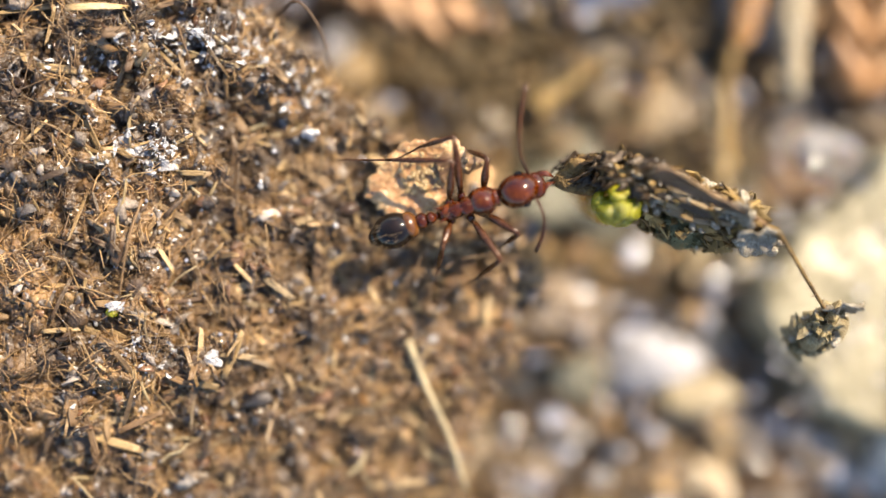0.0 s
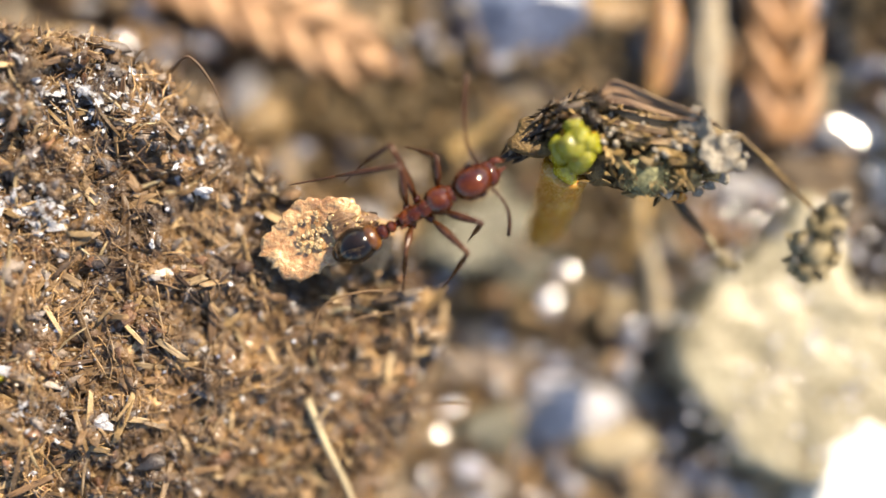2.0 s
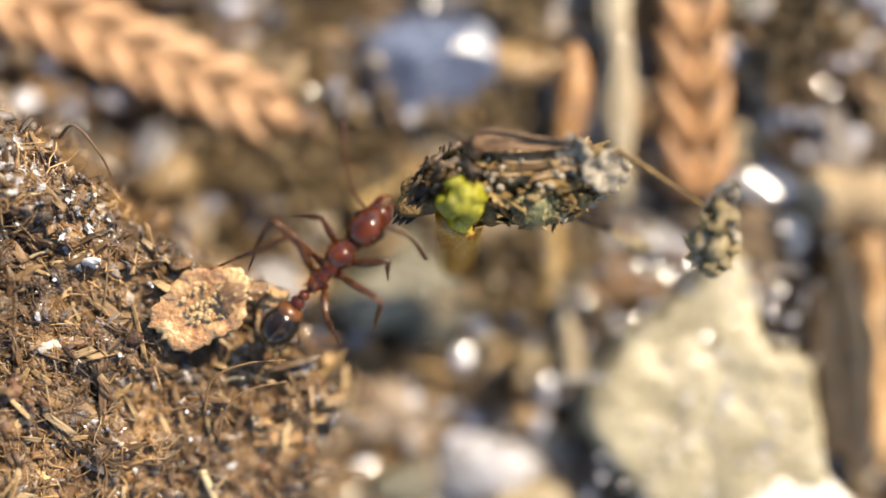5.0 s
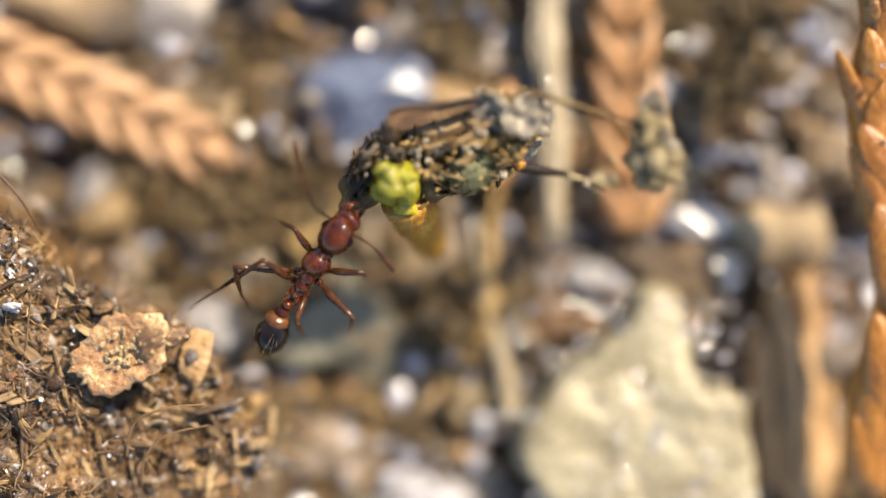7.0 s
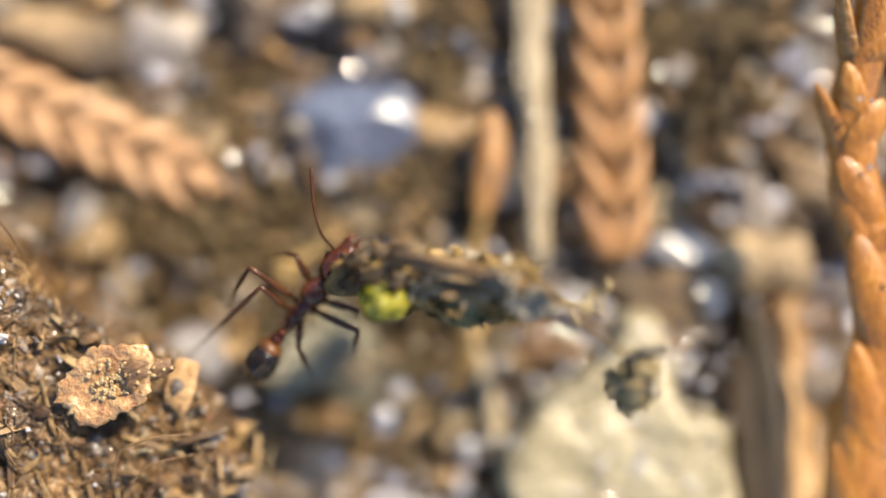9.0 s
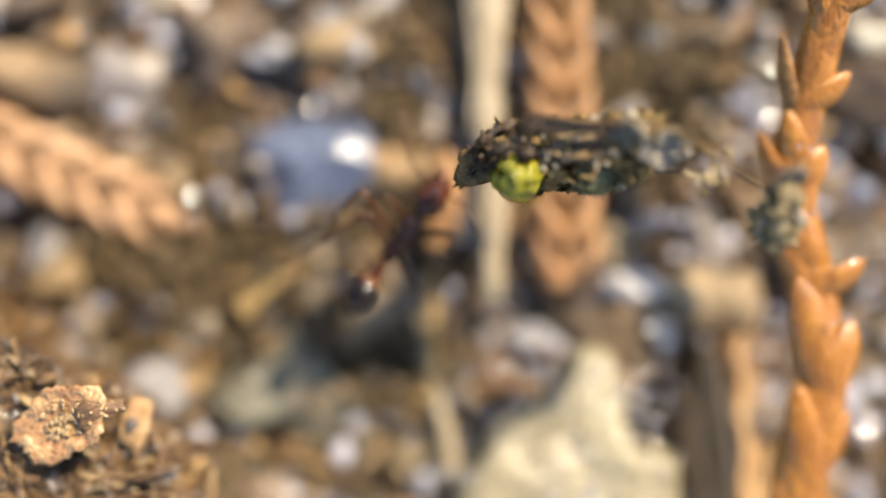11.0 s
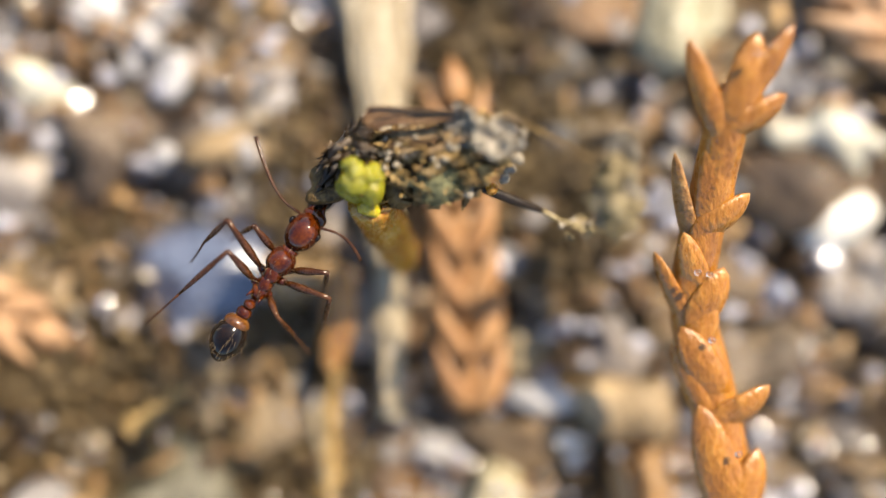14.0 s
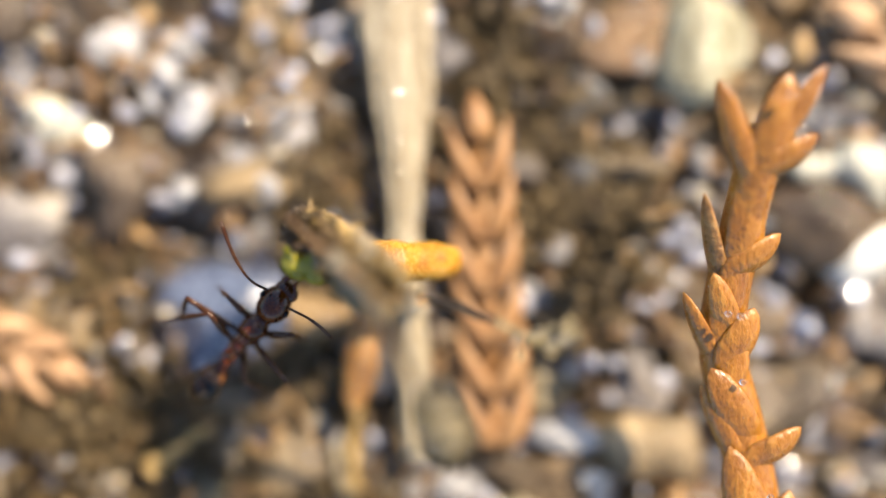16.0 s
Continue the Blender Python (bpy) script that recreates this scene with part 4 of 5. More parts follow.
# ---- dry conifer sprigs ----
def main_sprig():
    ob = base("conifer_sprig", place(17.68, 2.3, 4.5), "dry orange-brown conifer sprig with pointed scale leaves", "sprig", "dry conifer sprigs")
    o = np.array((17.68, 2.29, 4.5))
    line = smooth_line([np.array(p) - o for p in ((16.95, -2.2, 3.5), (16.95, 0.3, 4.0), (17.35, 2.29, 4.3), (17.2, 3.77, 4.4), (16.86, 5.5, 4.5), (16.46, 7.08, 4.65), (16.47, 8.38, 5.0), (16.68, 9.65, 5.35), (16.86, 11.2, 6.1), (17.09, 12.01, 6.4))], 4)
    part("stem", [tube(line, np.interp(np.linspace(0, 1, len(line)), [0, 0.3, 0.6, 1], [0.76, 0.60, 0.53, 0.47]), 14, 0.8)], M_SPRIG, ob)
    # base x, y, z, tip x, y, z, width, lean of the outer face
    table = [((16.36, 11.2, 6.4), (15.85, 13.02, 6.9), 0.56, (-0.4, 0, 1)), ((17.0, 11.4, 6.5), (17.3, 13.1, 7.0), 0.78, (0.1, 0, 1)), ((17.2, 11.7, 6.6), (18.06, 13.26, 7.0), 0.54, (0.3, -0.2, 1)),
             ((17.0, 11.1, 6.35), (18.03, 11.86, 6.6), 0.58, (0.3, -0.6, 1)), ((16.75, 9.2, 5.5), (16.7, 11.25, 6.22), 0.8, (0.1, 0, 1)), ((16.15, 8.7, 5.2), (15.78, 10.72, 5.9), 0.46, (-0.7, 0, 0.7)),
             ((16.5, 8.95, 5.45), (17.5, 9.8, 5.7), 0.62, (0.4, -0.5, 1)), ((16.5, 7.7, 5.2), (16.06, 8.95, 5.5), 0.55, (-0.3, 0, 1)), ((16.2, 6.8, 4.8), (15.45, 8.53, 5.2), 0.46, (-0.6, 0, 0.8)),
             ((16.6, 6.9, 5.0), (17.02, 8.15, 5.3), 0.76, (0.3, 0, 1)), ((16.85, 5.3, 4.95), (16.07, 6.8, 5.1), 0.76, (-0.2, 0, 1)), ((16.61, 4.5, 4.7), (15.88, 6.4, 4.9), 0.52, (-0.6, 0, 0.8)),
             ((17.1, 4.5, 4.75), (18.13, 5.42, 5.0), 0.72, (0.4, -0.5, 1)), ((17.3, 2.4, 4.75), (16.5, 5.0, 4.95), 0.95, (-0.2, 0, 1)), ((17.6, 2.3, 4.7), (17.9, 3.95, 4.8), 0.8, (0.4, 0, 1)),
             ((16.5, 6.2, 4.95), (16.75, 7.6, 5.1), 0.6, (0, 0, 1)), ((17.1, -0.1, 4.4), (16.6, 2.4, 4.7), 0.95, (-0.2, 0, 1)), ((17.1, -0.1, 4.3), (17.9, 1.7, 4.6), 0.8, (0.4, 0, 1)), ((17.0, -2.4, 3.9), (16.3, -0.1, 4.2), 0.9, (-0.3, 0, 1)), ((17.0, -2.4, 3.9), (17.7, -0.5, 4.2), 0.85, (0.3, 0, 1))]
    for k, (a, b, w, out) in enumerate(table):
        a, b = np.array(a) - o, np.array(b) - o
        near = min(range(len(line)), key=lambda i: np.linalg.norm(line[i] - a))
        along = line[min(near + 1, len(line) - 1)] - line[max(near - 1, 0)]
        root = line[near] - along / np.linalg.norm(along) * 0.75 + np.array((0, 0, 0.04 * (k % 3)))
        front = k in (1, 4, 7, 9, 10, 13, 15)
        part("scale_leaf", [scale_leaf(root, 0.55 * a + 0.45 * line[near] + np.array((0, 0, 0.07 if front else 0.05)), b, w * (1.16 if front else 1.2 if k in (3, 6, 12, 14) else 1.08), out, 0.36 if front else 0.46)], M_DEADLEAF if k == 5 else M_SPRIG, ob, "dark brown withered leaf" if k == 5 else "")
    rng = np.random.default_rng(4)
    # sun-aimed specks set on the leaves' upper sides in place of their highlights
    specks = []
    for leaf_part in [c for c in ob.children if c.name.startswith("scale_leaf")]:
        co = np.array([v.co for v in leaf_part.data.vertices]) / MM
        top = co[co[:, 2] > np.quantile(co[:, 2], 0.72)]
        for p in top[rng.integers(0, len(top), 2)]:
            r = rng.uniform(0.007, 0.015)
            v, f = stone(rng, (r, r, r * 0.8), 1, 5, 0.1)
            specks.append((facet(v, rng, 0.4 * r, 0.15) + p, f))
    part("frost_speck", specks, M_CLEAR, ob, "tiny specks added as highlights on the leaves", smooth=False)["kind"] = "stuff"
    for x, y, z in ((16.3, 8.05, 5.75), (16.55, 8.0, 5.8), (16.7, 6.5, 5.4), (17.3, 3.9, 5.3), (17.2, 12.6, 7.35)):
        part("water_bead", [stone(rng, (0.085, 0.075, 0.07), 3, 0, 0.02)], M_BEAD, ob, "tiny glassy bead", place(x - o[0], y - o[1], z - o[2]))


main_sprig()


def paired_sprig(m, length, width, pairs, material, label):
    """A flat sprig: pairs of scale leaves that overlap along a stem, along its own y."""
    ob = base("conifer_sprig", m, label, "sprig", "dry conifer sprigs")
    part("stem", [tube([(0, -0.6, 0), (0, length * 0.5, 0.05), (0, length * 0.92, 0)], [0.42 * width / 2, 0.34 * width / 2, 0.2 * width / 2], 10, 0.7)], material, ob)
    step = length / pairs
    for k in range(pairs):
        y = k * step
        w = width * (0.95 - 0.18 * k / pairs)
        for s in (-1, 1):
            part("scale_leaf", [leaf((s * 0.08 * w, y - 0.45 * step, 0.10), (s * 0.56 * w, y + 0.95 * step, 0.40), 0.62 * w, (s * 0.55, -0.25, 1), 0.5, 0.12, sharp=1.45)], material, ob)
        if k % 2 == 0:
            part("scale_leaf", [leaf((0, y - 0.2 * step, 0.2), (0.03, y + 0.55 * step, 0.38), 0.42 * w, (0, 0, 1), 0.4, 0.06, sharp=1.5)], material, ob)
    part("tip_leaf", [leaf((0, length - 0.5 * step, 0.2), (-0.05, length + 0.45 * step, 0.25), 0.5 * width, (0, 0, 1), 0.6, 0.1)], material, ob)


paired_sprig(place(11.42, 5.0, 1.1, 2, 0, 2.8), 8.1, 1.75, 6, M_SPRIG_DULL, "dry tan-orange conifer sprig lying flat on the gravel")
paired_sprig(place(-7.2, 9.75, 1.0, 0, 0, -114), 8.2, 1.95, 7, M_SPRIG_PALE, "dry tan conifer sprig beside the soil clump")
paired_sprig(place(24.5, 13.0, 1.2, 0, 0, 55), 4.5, 2.2, 3, M_SPRIG_PALE, "dry orange conifer sprig beyond the pebbles")


# ---- straw, curled leaf, loose plant bits ----
def straw(m, length, width, label, seed, ribs=5, material=M_STRAW):
    """A flat ribbed blade along its own y."""
    def f_at(u, v):
        y = u * length
        w = width * (1.3 - 0.75 * min(1, u * 1.5) + (0.12 if u < 0.3 else 0) + 0.16 * fbm(u * 7, 0, seed) + (0.10 if u < 0.55 else 0) * math.sin(9 * u))
        return (w * (v - 0.5) + 0.22 * fbm(u * 2, 3, seed), y, 0.30 * math.sin(math.pi * v) + 0.12 * fbm(u * 5, v * 2, seed))
    ob = thing("straw_blade", [sheet(f_at, 48, 16, 0.08)], material, m, label, "straw")
    for k in range(ribs):
        v = (k + 0.5) / ribs
        line = [f_at(0.02 + 0.96 * i / 36, v + 0.03 * math.sin(i * 0.4 + k)) for i in range(37)]
        part("rib", [tube(line, width * 0.055, 6, 0.7)], material, ob)
    if length > 10:
        rng = np.random.default_rng(6)
        grit = []
        for _ in range(34):
            r = rng.uniform(0.02, 0.05)
            v, f = stone(rng, (r, r, r * 0.8), 1, 5, 0.1)
            # the blade lies turned by half a turn
            grit.append((facet(v, rng, 0.35 * r, 0.12) * np.array((-1, -1, 1)) + np.array(f_at(rng.uniform(0.05, 0.98), rng.uniform(0.15, 0.85))) + np.array((0, 0, 0.06)), f))
        part("grit", grit, M_CLEAR, ob, "tiny glinting grit on straw", smooth=False)["kind"] = "stuff"


straw(place(9.0, 16.8, 1.7, 0, 0, 181), 12.6, 1.35, "flat ribbed beige straw blade lying on the gravel", 1.0)
straw(place(2.3, 3.9, 1.5, 0, 0, -55), 2.0, 0.42, "short ochre straw piece on the gravel", 2.0, material=M_OCHRE)
straw(place(7.3, 1.4, 1.0, 0, 0, -8), 4.6, 0.55, "thin brown straw strip among the pebbles", 5.0, material=M_OCHRE)
straw(place(8.2, -0.6, 1.0, 0, 0, 12), 5.2, 0.5, "thin tan straw strip among the pebbles", 7.0)


def curled_leaf():
    def f(u, v):
        a = (v - 0.5) * 2.6
        w = 0.42 * (1 - (2 * u - 1) ** 2) ** 0.5 + 0.06
        return (w * math.sin(a) + 0.12 * math.sin(3 * u), (u - 0.5) * 2.9, w * (1 - math.cos(a)) * -0.9 + 0.2 * math.sin(math.pi * u))
    ob = thing("dead_leaf", [sheet(f, 14, 10, 0.04)], M_DEADLEAF, place(7.85, 6.9, 2.2, 0, 0, -6), "curled amber dead leaf standing among gravel", "leaf")
    return ob


curled_leaf()


def silk():
    for k, (dx, dy) in enumerate(((0, 0), (0.05, 0.09), (0.1, -0.07))):
        pts = smooth_line([(6.9 + dx, -0.62 + dy, 1.9), (8.6, -0.42 + dy, 2.25), (10.2, -0.38 + dy, 2.4), (11.6 + dx, -0.5 + dy, 2.2)], 5)
        thing("silk_thread", [tube(pts, 0.008, 5)], M_SILK, None, "fine pale silk thread across the pale stone", "thread", "silk threads")


silk()


# ---- the ant ----
def ant():
    ob = base("ant", place(1.67, 2.13, 7.1, 0, -6, 27), "red-brown ant with black shiny abdomen dragging a bundle of debris", "ant")
    part("head", [blob((1.26, 0, 0.10), (0.47, 0.41, 0.38), 4, 0.05, 1), tube([(0.55, 0, 0.05), (0.8, 0, 0.08)], [0.13, 0.22], 10), blob((1.66, 0, 0.0), (0.22, 0.3, 0.2), 3)], M_ANT, ob)
    rng = np.random.default_rng(8)
    for s in (-1, 1):
        part("eye", [blob((1.34, s * 0.355, 0.23), (0.10, 0.06, 0.09), 2)], M_GASTER, ob, "small black eye")
        part("mandible", [leaf((1.74, s * 0.22, 0.0), (2.1, s * 0.05, -0.05), 0.22, (s * 1.0, 0, 0.3), 0.5, 0.2)], M_ANT, ob)
    thorax = part("thorax", [blob((0.44, 0, 0.07), (0.34, 0.32, 0.31), 3, 0.04, 2), blob((0.12, 0, 0.05), (0.28, 0.22, 0.24), 3, 0.05, 3), blob((-0.16, 0, 0.02), (0.24, 0.19, 0.22), 3, 0.05, 13), blob((-0.38, 0, -0.01), (0.26, 0.2, 0.2), 3, 0.05, 4)], M_ANT, ob)
    for s in (-1, 1):
        part("spine", [tube([(-0.45, s * 0.12, 0.12), (-0.62, s * 0.16, 0.26)], [0.045, 0.01], 6)], M_ANT, thorax)
    part("petiole", [tube([(-0.5, 0, -0.06), (-0.66, 0, 0), (-0.78, 0, 0)], [0.08, 0.07, 0.08], 8), blob((-0.76, 0, 0.08), (0.12, 0.14, 0.17), 3), blob((-0.98, 0, 0.05), (0.16, 0.18, 0.16), 3), blob((-1.13, 0, 0.04), (0.14, 0.14, 0.13), 3)], M_ANT, ob)
    bristles = []
    for c, r in (((1.22, 0, 0.10), (0.58, 0.50, 0.42)), ((0.40, 0, 0.06), (0.38, 0.36, 0.32)), ((-0.2, 0, 0.0), (0.4, 0.25, 0.25))):
        for _ in range(16):
            n = rng.normal(size=3)
            n[2] = abs(n[2])
            n /= np.linalg.norm(n)
            p = np.array(c) + n * np.array(r)
            bristles.append(tube([p, p + n * 0.07, p + n * 0.12 + rng.normal(size=3) * 0.03], [0.006, 0.004, 0.002], 4))
    part("bristle", bristles, M_FIBRE_ONE, thorax, "fine pale bristles")["kind"] = "stuff"
    gaster = new("gaster", mesh_of("gaster", [blob((-0.46, 0, 0), (0.5, 0.4, 0.38), 4, 0.01, 5), blob((-0.78, 0, -0.04), (0.28, 0.24, 0.22), 3)], M_GASTER))
    gaster.parent, gaster.matrix_basis = ob, place(-1.2, 0, 0.02)
    part("abdomen_base", [blob((-0.06, 0, 0.0), (0.2, 0.31, 0.28), 3)], M_WAIST, gaster, "amber front of the abdomen")
    hairs = []
    for _ in range(34):
        n = rng.normal(size=3)
        n[2] = abs(n[2])
        n /= np.linalg.norm(n)
        p = np.array((-0.46, 0, 0)) + n * np.array((0.52, 0.4, 0.38))
        hairs.append(tube([p, p + n * 0.06 + np.array((-0.07, 0, 0)), p + n * 0.08 + np.array((-0.16, 0, 0))], [0.005, 0.004, 0.002], 4))
    part("hair", hairs, M_FIBRE_ONE, gaster, "fine golden hairs")
    legs = {}
    # hip, knee, ankle and foot of each leg; it braces with its left legs stretched back over the clump
    plan = {("front_leg", 1): ((0.5, 0.2, -0.12), (0.85, 0.85, 0.35), (0.5, 1.25, -0.4), (0.25, 1.5, -0.9)),
            ("front_leg", -1): ((0.35, -0.2, -0.12), (0.98, -0.92, 0.25), (0.66, -1.02, -0.5), (0.45, -1.1, -1.0)),
            ("middle_leg", 1): ((0.0, 0.18, -0.14), (0.2, 1.5, 0.65), (-0.6, 1.55, 0.05), (-1.25, 1.5, -0.6)),
            ("middle_leg", -1): ((0.05, -0.18, -0.14), (0.5, -1.3, 0.45), (-0.1, -1.6, -0.5), (-0.5, -1.75, -1.15)),
            ("hind_leg", 1): ((-0.3, 0.17, -0.14), (0.03, 1.05, 0.6), (-1.4, 1.5, 0.0), (-2.5, 1.84, -0.5)),
            ("hind_leg", -1): ((-0.35, -0.17, -0.14), (-0.7, -0.62, 0.3), (-1.05, -1.1, -0.5), (-1.35, -1.5, -1.1))}
    for (name, s), (c, knee, ankle, foot) in plan.items():
        o = np.array(c)
        K, A, Fp = (np.array(p) - o for p in (knee, ankle, foot))
        leg = new(name, mesh_of(name, [tube([(0, 0, 0), K * 0.12], [0.11, 0.08], 8)], M_ANT))
        leg.parent, leg.matrix_basis = ob, place(*o)
        part("femur", [tube(smooth_line([K * 0.08, K * 0.5 + (0, 0, 0.04), K], 3), [0.05, 0.07, 0.09, 0.094, 0.08, 0.064, 0.056], 8)], M_LEG, leg)
        part("tibia", [tube(smooth_line([K, (K + A) / 2, A], 3), [0.046, 0.054, 0.064, 0.066, 0.058, 0.046, 0.03], 8)], M_LEG, leg)
        part("foot", [tube(smooth_line([A, (A + Fp) / 2 + (0, 0, -0.06), Fp], 3), [0.028, 0.026, 0.024, 0.023, 0.021, 0.019, 0.012], 6)], M_LEG, leg)
        legs[name, s] = (leg, o)
    feelers = {}
    for s, pts in ((1, [(0, 0, 0), (0.02, 0.4, 0.18), (0.2, 0.8, 0.3), (0.5, 1.25, 0.36), (0.85, 1.7, 0.36)]),
                   (-1, [(0, 0, 0), (0.1, -0.3, 0.1), (0.12, -0.55, 0.05), (0.05, -0.85, -0.1), (-0.1, -1.15, -0.3)])):
        line = smooth_line(pts, 4)
        a = new("antenna", mesh_of("antenna", [tube(line, np.interp(np.linspace(0, 1, len(line)), [0, 0.5, 0.55, 1], [0.035, 0.03, 0.038, 0.05]), 7)], M_LEG))
        o = np.array((1.56, s * 0.28, 0.34))
        a.parent, a.matrix_basis = ob, place(*o)
        feelers[s] = (a, o)
    return ob, gaster, legs, feelers


ANT, GASTER, LEGS, FEELERS = ant()


# ---- the bundle that the ant drags ----
def bundle():
    rng = np.random.default_rng(21)
    ob = base("debris_bundle", place(3.1, 2.9, 7.4, 0, 0, 12), "bundle of dark plant debris with a green bud and amber tube", "debris")
    for c, r, k in (((0.75, 0.25, -0.3), (0.62, 0.42, 0.4), 1), ((1.75, 0.55, -0.1), (0.85, 0.5, 0.45), 2), ((2.7, 0.0, -0.3), (1.0, 0.68, 0.45), 3), ((3.9, -0.05, -0.2), (0.85, 0.58, 0.38), 4)):
        part("core", [blob(c, r, 3, 0.16, k, 7)], M_CASE, ob)

    # scaly black front end, bent over towards the ant
    spine = smooth_line([(0.22, -0.15, -0.6), (0.62, 0.3, -0.35), (1.1, 0.72, 0.05), (1.75, 0.98, 0.2), (2.2, 0.95, 0.25)], 6)
    flakes = [mesh_of("black_flake", [leaf((-L / 2, 0, 0), (L / 2, 0, 0.04), w, (0, 0, 1), 0.22, 0.12, 0.15, sharp=2.6, steps=5, n=7)], M_FLAKE) for L, w in ((0.42, 0.2), (0.32, 0.17), (0.5, 0.16))]
    for k in range(120):
        i = rng.integers(0, len(spine) - 1)
        t = spine[i + 1] - spine[i]
        a = rng.uniform(0, 6.3)
        r = 0.28 + 0.12 * i / len(spine)
        turn = math.degrees(math.atan2(t[1], t[0]))
        side = np.array((-t[1], t[0], 0)) / math.hypot(t[0], t[1])
        p = spine[i] + r * math.cos(a) * side + np.array((0, 0, r * math.sin(a)))
        part("black_flake", flakes[k % 3], None, ob, m=place(*p, math.degrees(a) - 90 + rng.normal() * 22, -18 + rng.normal() * 18, turn + 180 + rng.normal() * 22))

    # on the body: x, y of the surface at the angle a
    def skin(x, a, lift=0.0):
        w = np.interp(x, [1.2, 2.0, 3.4, 4.3, 5.0], [0.42, 0.74, 0.8, 0.68, 0.3]) + lift
        y0 = np.interp(x, [1.2, 2.0, 3.4, 5.0], [0.6, 0.25, 0.02, 0.2])
        return np.array((x, y0 + w * math.cos(a), -0.12 + 0.6 * w * math.sin(a)))
    bits = [mesh_of("grain", [stone(rng, (r * 1.5, r * 1.1, r * 0.5), 2, 22, 0.32)], M_CASEBIT, False) for r in (0.06, 0.10, 0.14, 0.08, 0.11)]
    for k in range(70):
        x, a = rng.uniform(1.5, 4.7), rng.uniform(0, 6.3)
        part("grain", bits[k % 5], None, ob, m=place(*skin(x, a), *rng.uniform(0, 360, 3)))
    shreds = [mesh_of("shred", [peat_flake(rng, r)], M_CASEBIT, False) for r in (0.26, 0.2, 0.34, 0.15, 0.3, 0.22)]
    for k in range(230):
        x, a = rng.uniform(1.3, 4.8), rng.uniform(0, 6.3)
        part("shred", shreds[k % 6], None, ob, m=place(*skin(x, a, 0.05), math.degrees(a) - 90 + rng.normal() * 25, rng.normal() * 25, rng.normal() * 30))
    clear = [mesh_of("clear_grain", [stone(rng, (r * 1.3, r, r * 0.7), 2, 7, 0.1)], M_GLASSY) for r in (0.10, 0.15)]
    for k in range(60):
        x, a = rng.uniform(1.7, 4.8), rng.uniform(3.0, 6.3) if k % 2 else rng.uniform(0.5, 1.6)
        part("clear_grain", clear[k % 2], None, ob, "pale translucent grain", place(*skin(x, a, 0.04), *rng.uniform(0, 360, 3)))

    # long dry strips and a papery wing along the upper flank
    def bract(u, v):
        w = 0.55 * (1 - u) ** 0.7 * min(1, 0.3 + u * 6)
        return (2.12 + 2.75 * u - 0.1 * v, 1.12 - 0.45 * u ** 1.4 + w * v + 0.03 * math.sin(9 * u), 0.38 + 0.16 * v * (1 - u) + 0.05 * math.sin(5 * v + 4 * u) + 0.05 * fbm(u * 4, v * 2, 1))
    wing = part("bract", [sheet(bract, 20, 8, 0.04)], M_BRACT, ob, "brown papery bract with torn edge")
    for v in (0.05, 0.5, 0.97):
        line = [np.array(bract(0.02 + 0.94 * i / 20, v)) + (0, 0, 0.015) for i in range(21)]
        part("vein", [tube(line, np.linspace(0.035, 0.015, 21), 5)], M_BRACT, wing)
    for k in range(13):
        a = rng.uniform(-0.3, 1.2) if k < 8 else rng.uniform(3.2, 6.0)
        x0, L, w = rng.uniform(1.5, 2.7), rng.uniform(1.2, 2.4), rng.uniform(0.10, 0.22)
        tw = rng.normal() * 0.4

        def strip(u, v, a=a, x0=x0, L=L, w=w, tw=tw, k=k):
            x = min(4.95, x0 + L * u)
            c, e = skin(x, a + tw * (u - 0.5) * 0.4, 0.1), skin(x, a + 0.06, 0.1) - skin(x, a - 0.06, 0.1)
            e /= np.linalg.norm(e)
            taper = min(1, 0.25 + 5 * u, 0.25 + 4 * (1 - u))
            return c + e * w * taper * (v - 0.5) + np.array((0, 0, 0.05 * math.cos(6 * v) + 0.04 * math.sin(5 * u + k)))
        part("straw_strip", [sheet(strip, 14, 3, 0.03)], M_STRIP, ob)

    # the bud at the top of a long membrane tube that hangs down
    top, foot = np.array((1.72, 0.42, 0.7)), np.array((1.05, -2.1, -2.75))
    axis = (foot - top) / np.linalg.norm(foot - top)
    side = np.cross(axis, (1, 0, 0))
    side /= np.linalg.norm(side)
    other = np.cross(axis, side)
    lobes = []
    for k, (h, a, d, r) in enumerate(((0.0, 0.0, 0.05, 0.22), (0.22, 0.6, 0.22, 0.27), (0.1, 2.7, 0.26, 0.22), (0.3, 4.6, 0.28, 0.27), (0.6, 1.5, 0.2, 0.33), (0.65, 3.6, 0.2, 0.34), (0.6, 5.5, 0.2, 0.33), (1.1, 0.4, 0.14, 0.36), (1.15, 2.6, 0.14, 0.36), (1.6, 4.4, 0.1, 0.36))):
        c = top + axis * h + d * (math.cos(a) * side + math.sin(a) * other)
        v, f = stone(np.random.default_rng(60 + k), (r * 1.15, r * 1.15, r * 1.25), 3, 6, 0.08)
        lobes.append((v + c, f))
    bud = part("green_bud", lobes[:1], M_GREEN, ob, "bright yellow-green lumpy bud")
    for k, lobe in enumerate(lobes[1:]):
        part("bud_lobe", [lobe], M_GREEN if k < 6 else M_LIME, bud)
    for k in range(9):
        a = k * 0.7
        c = top + axis * (0.15 + 0.1 * (k % 3))
        out = math.cos(a) * side + math.sin(a) * other
        part("bud_scale", [leaf(c + out * 0.2 + axis * 0.5, c + out * 0.36 - axis * 0.12, 0.26, out, 0.35, 0.15)], M_GREEN if k % 3 else M_AMBER, bud)
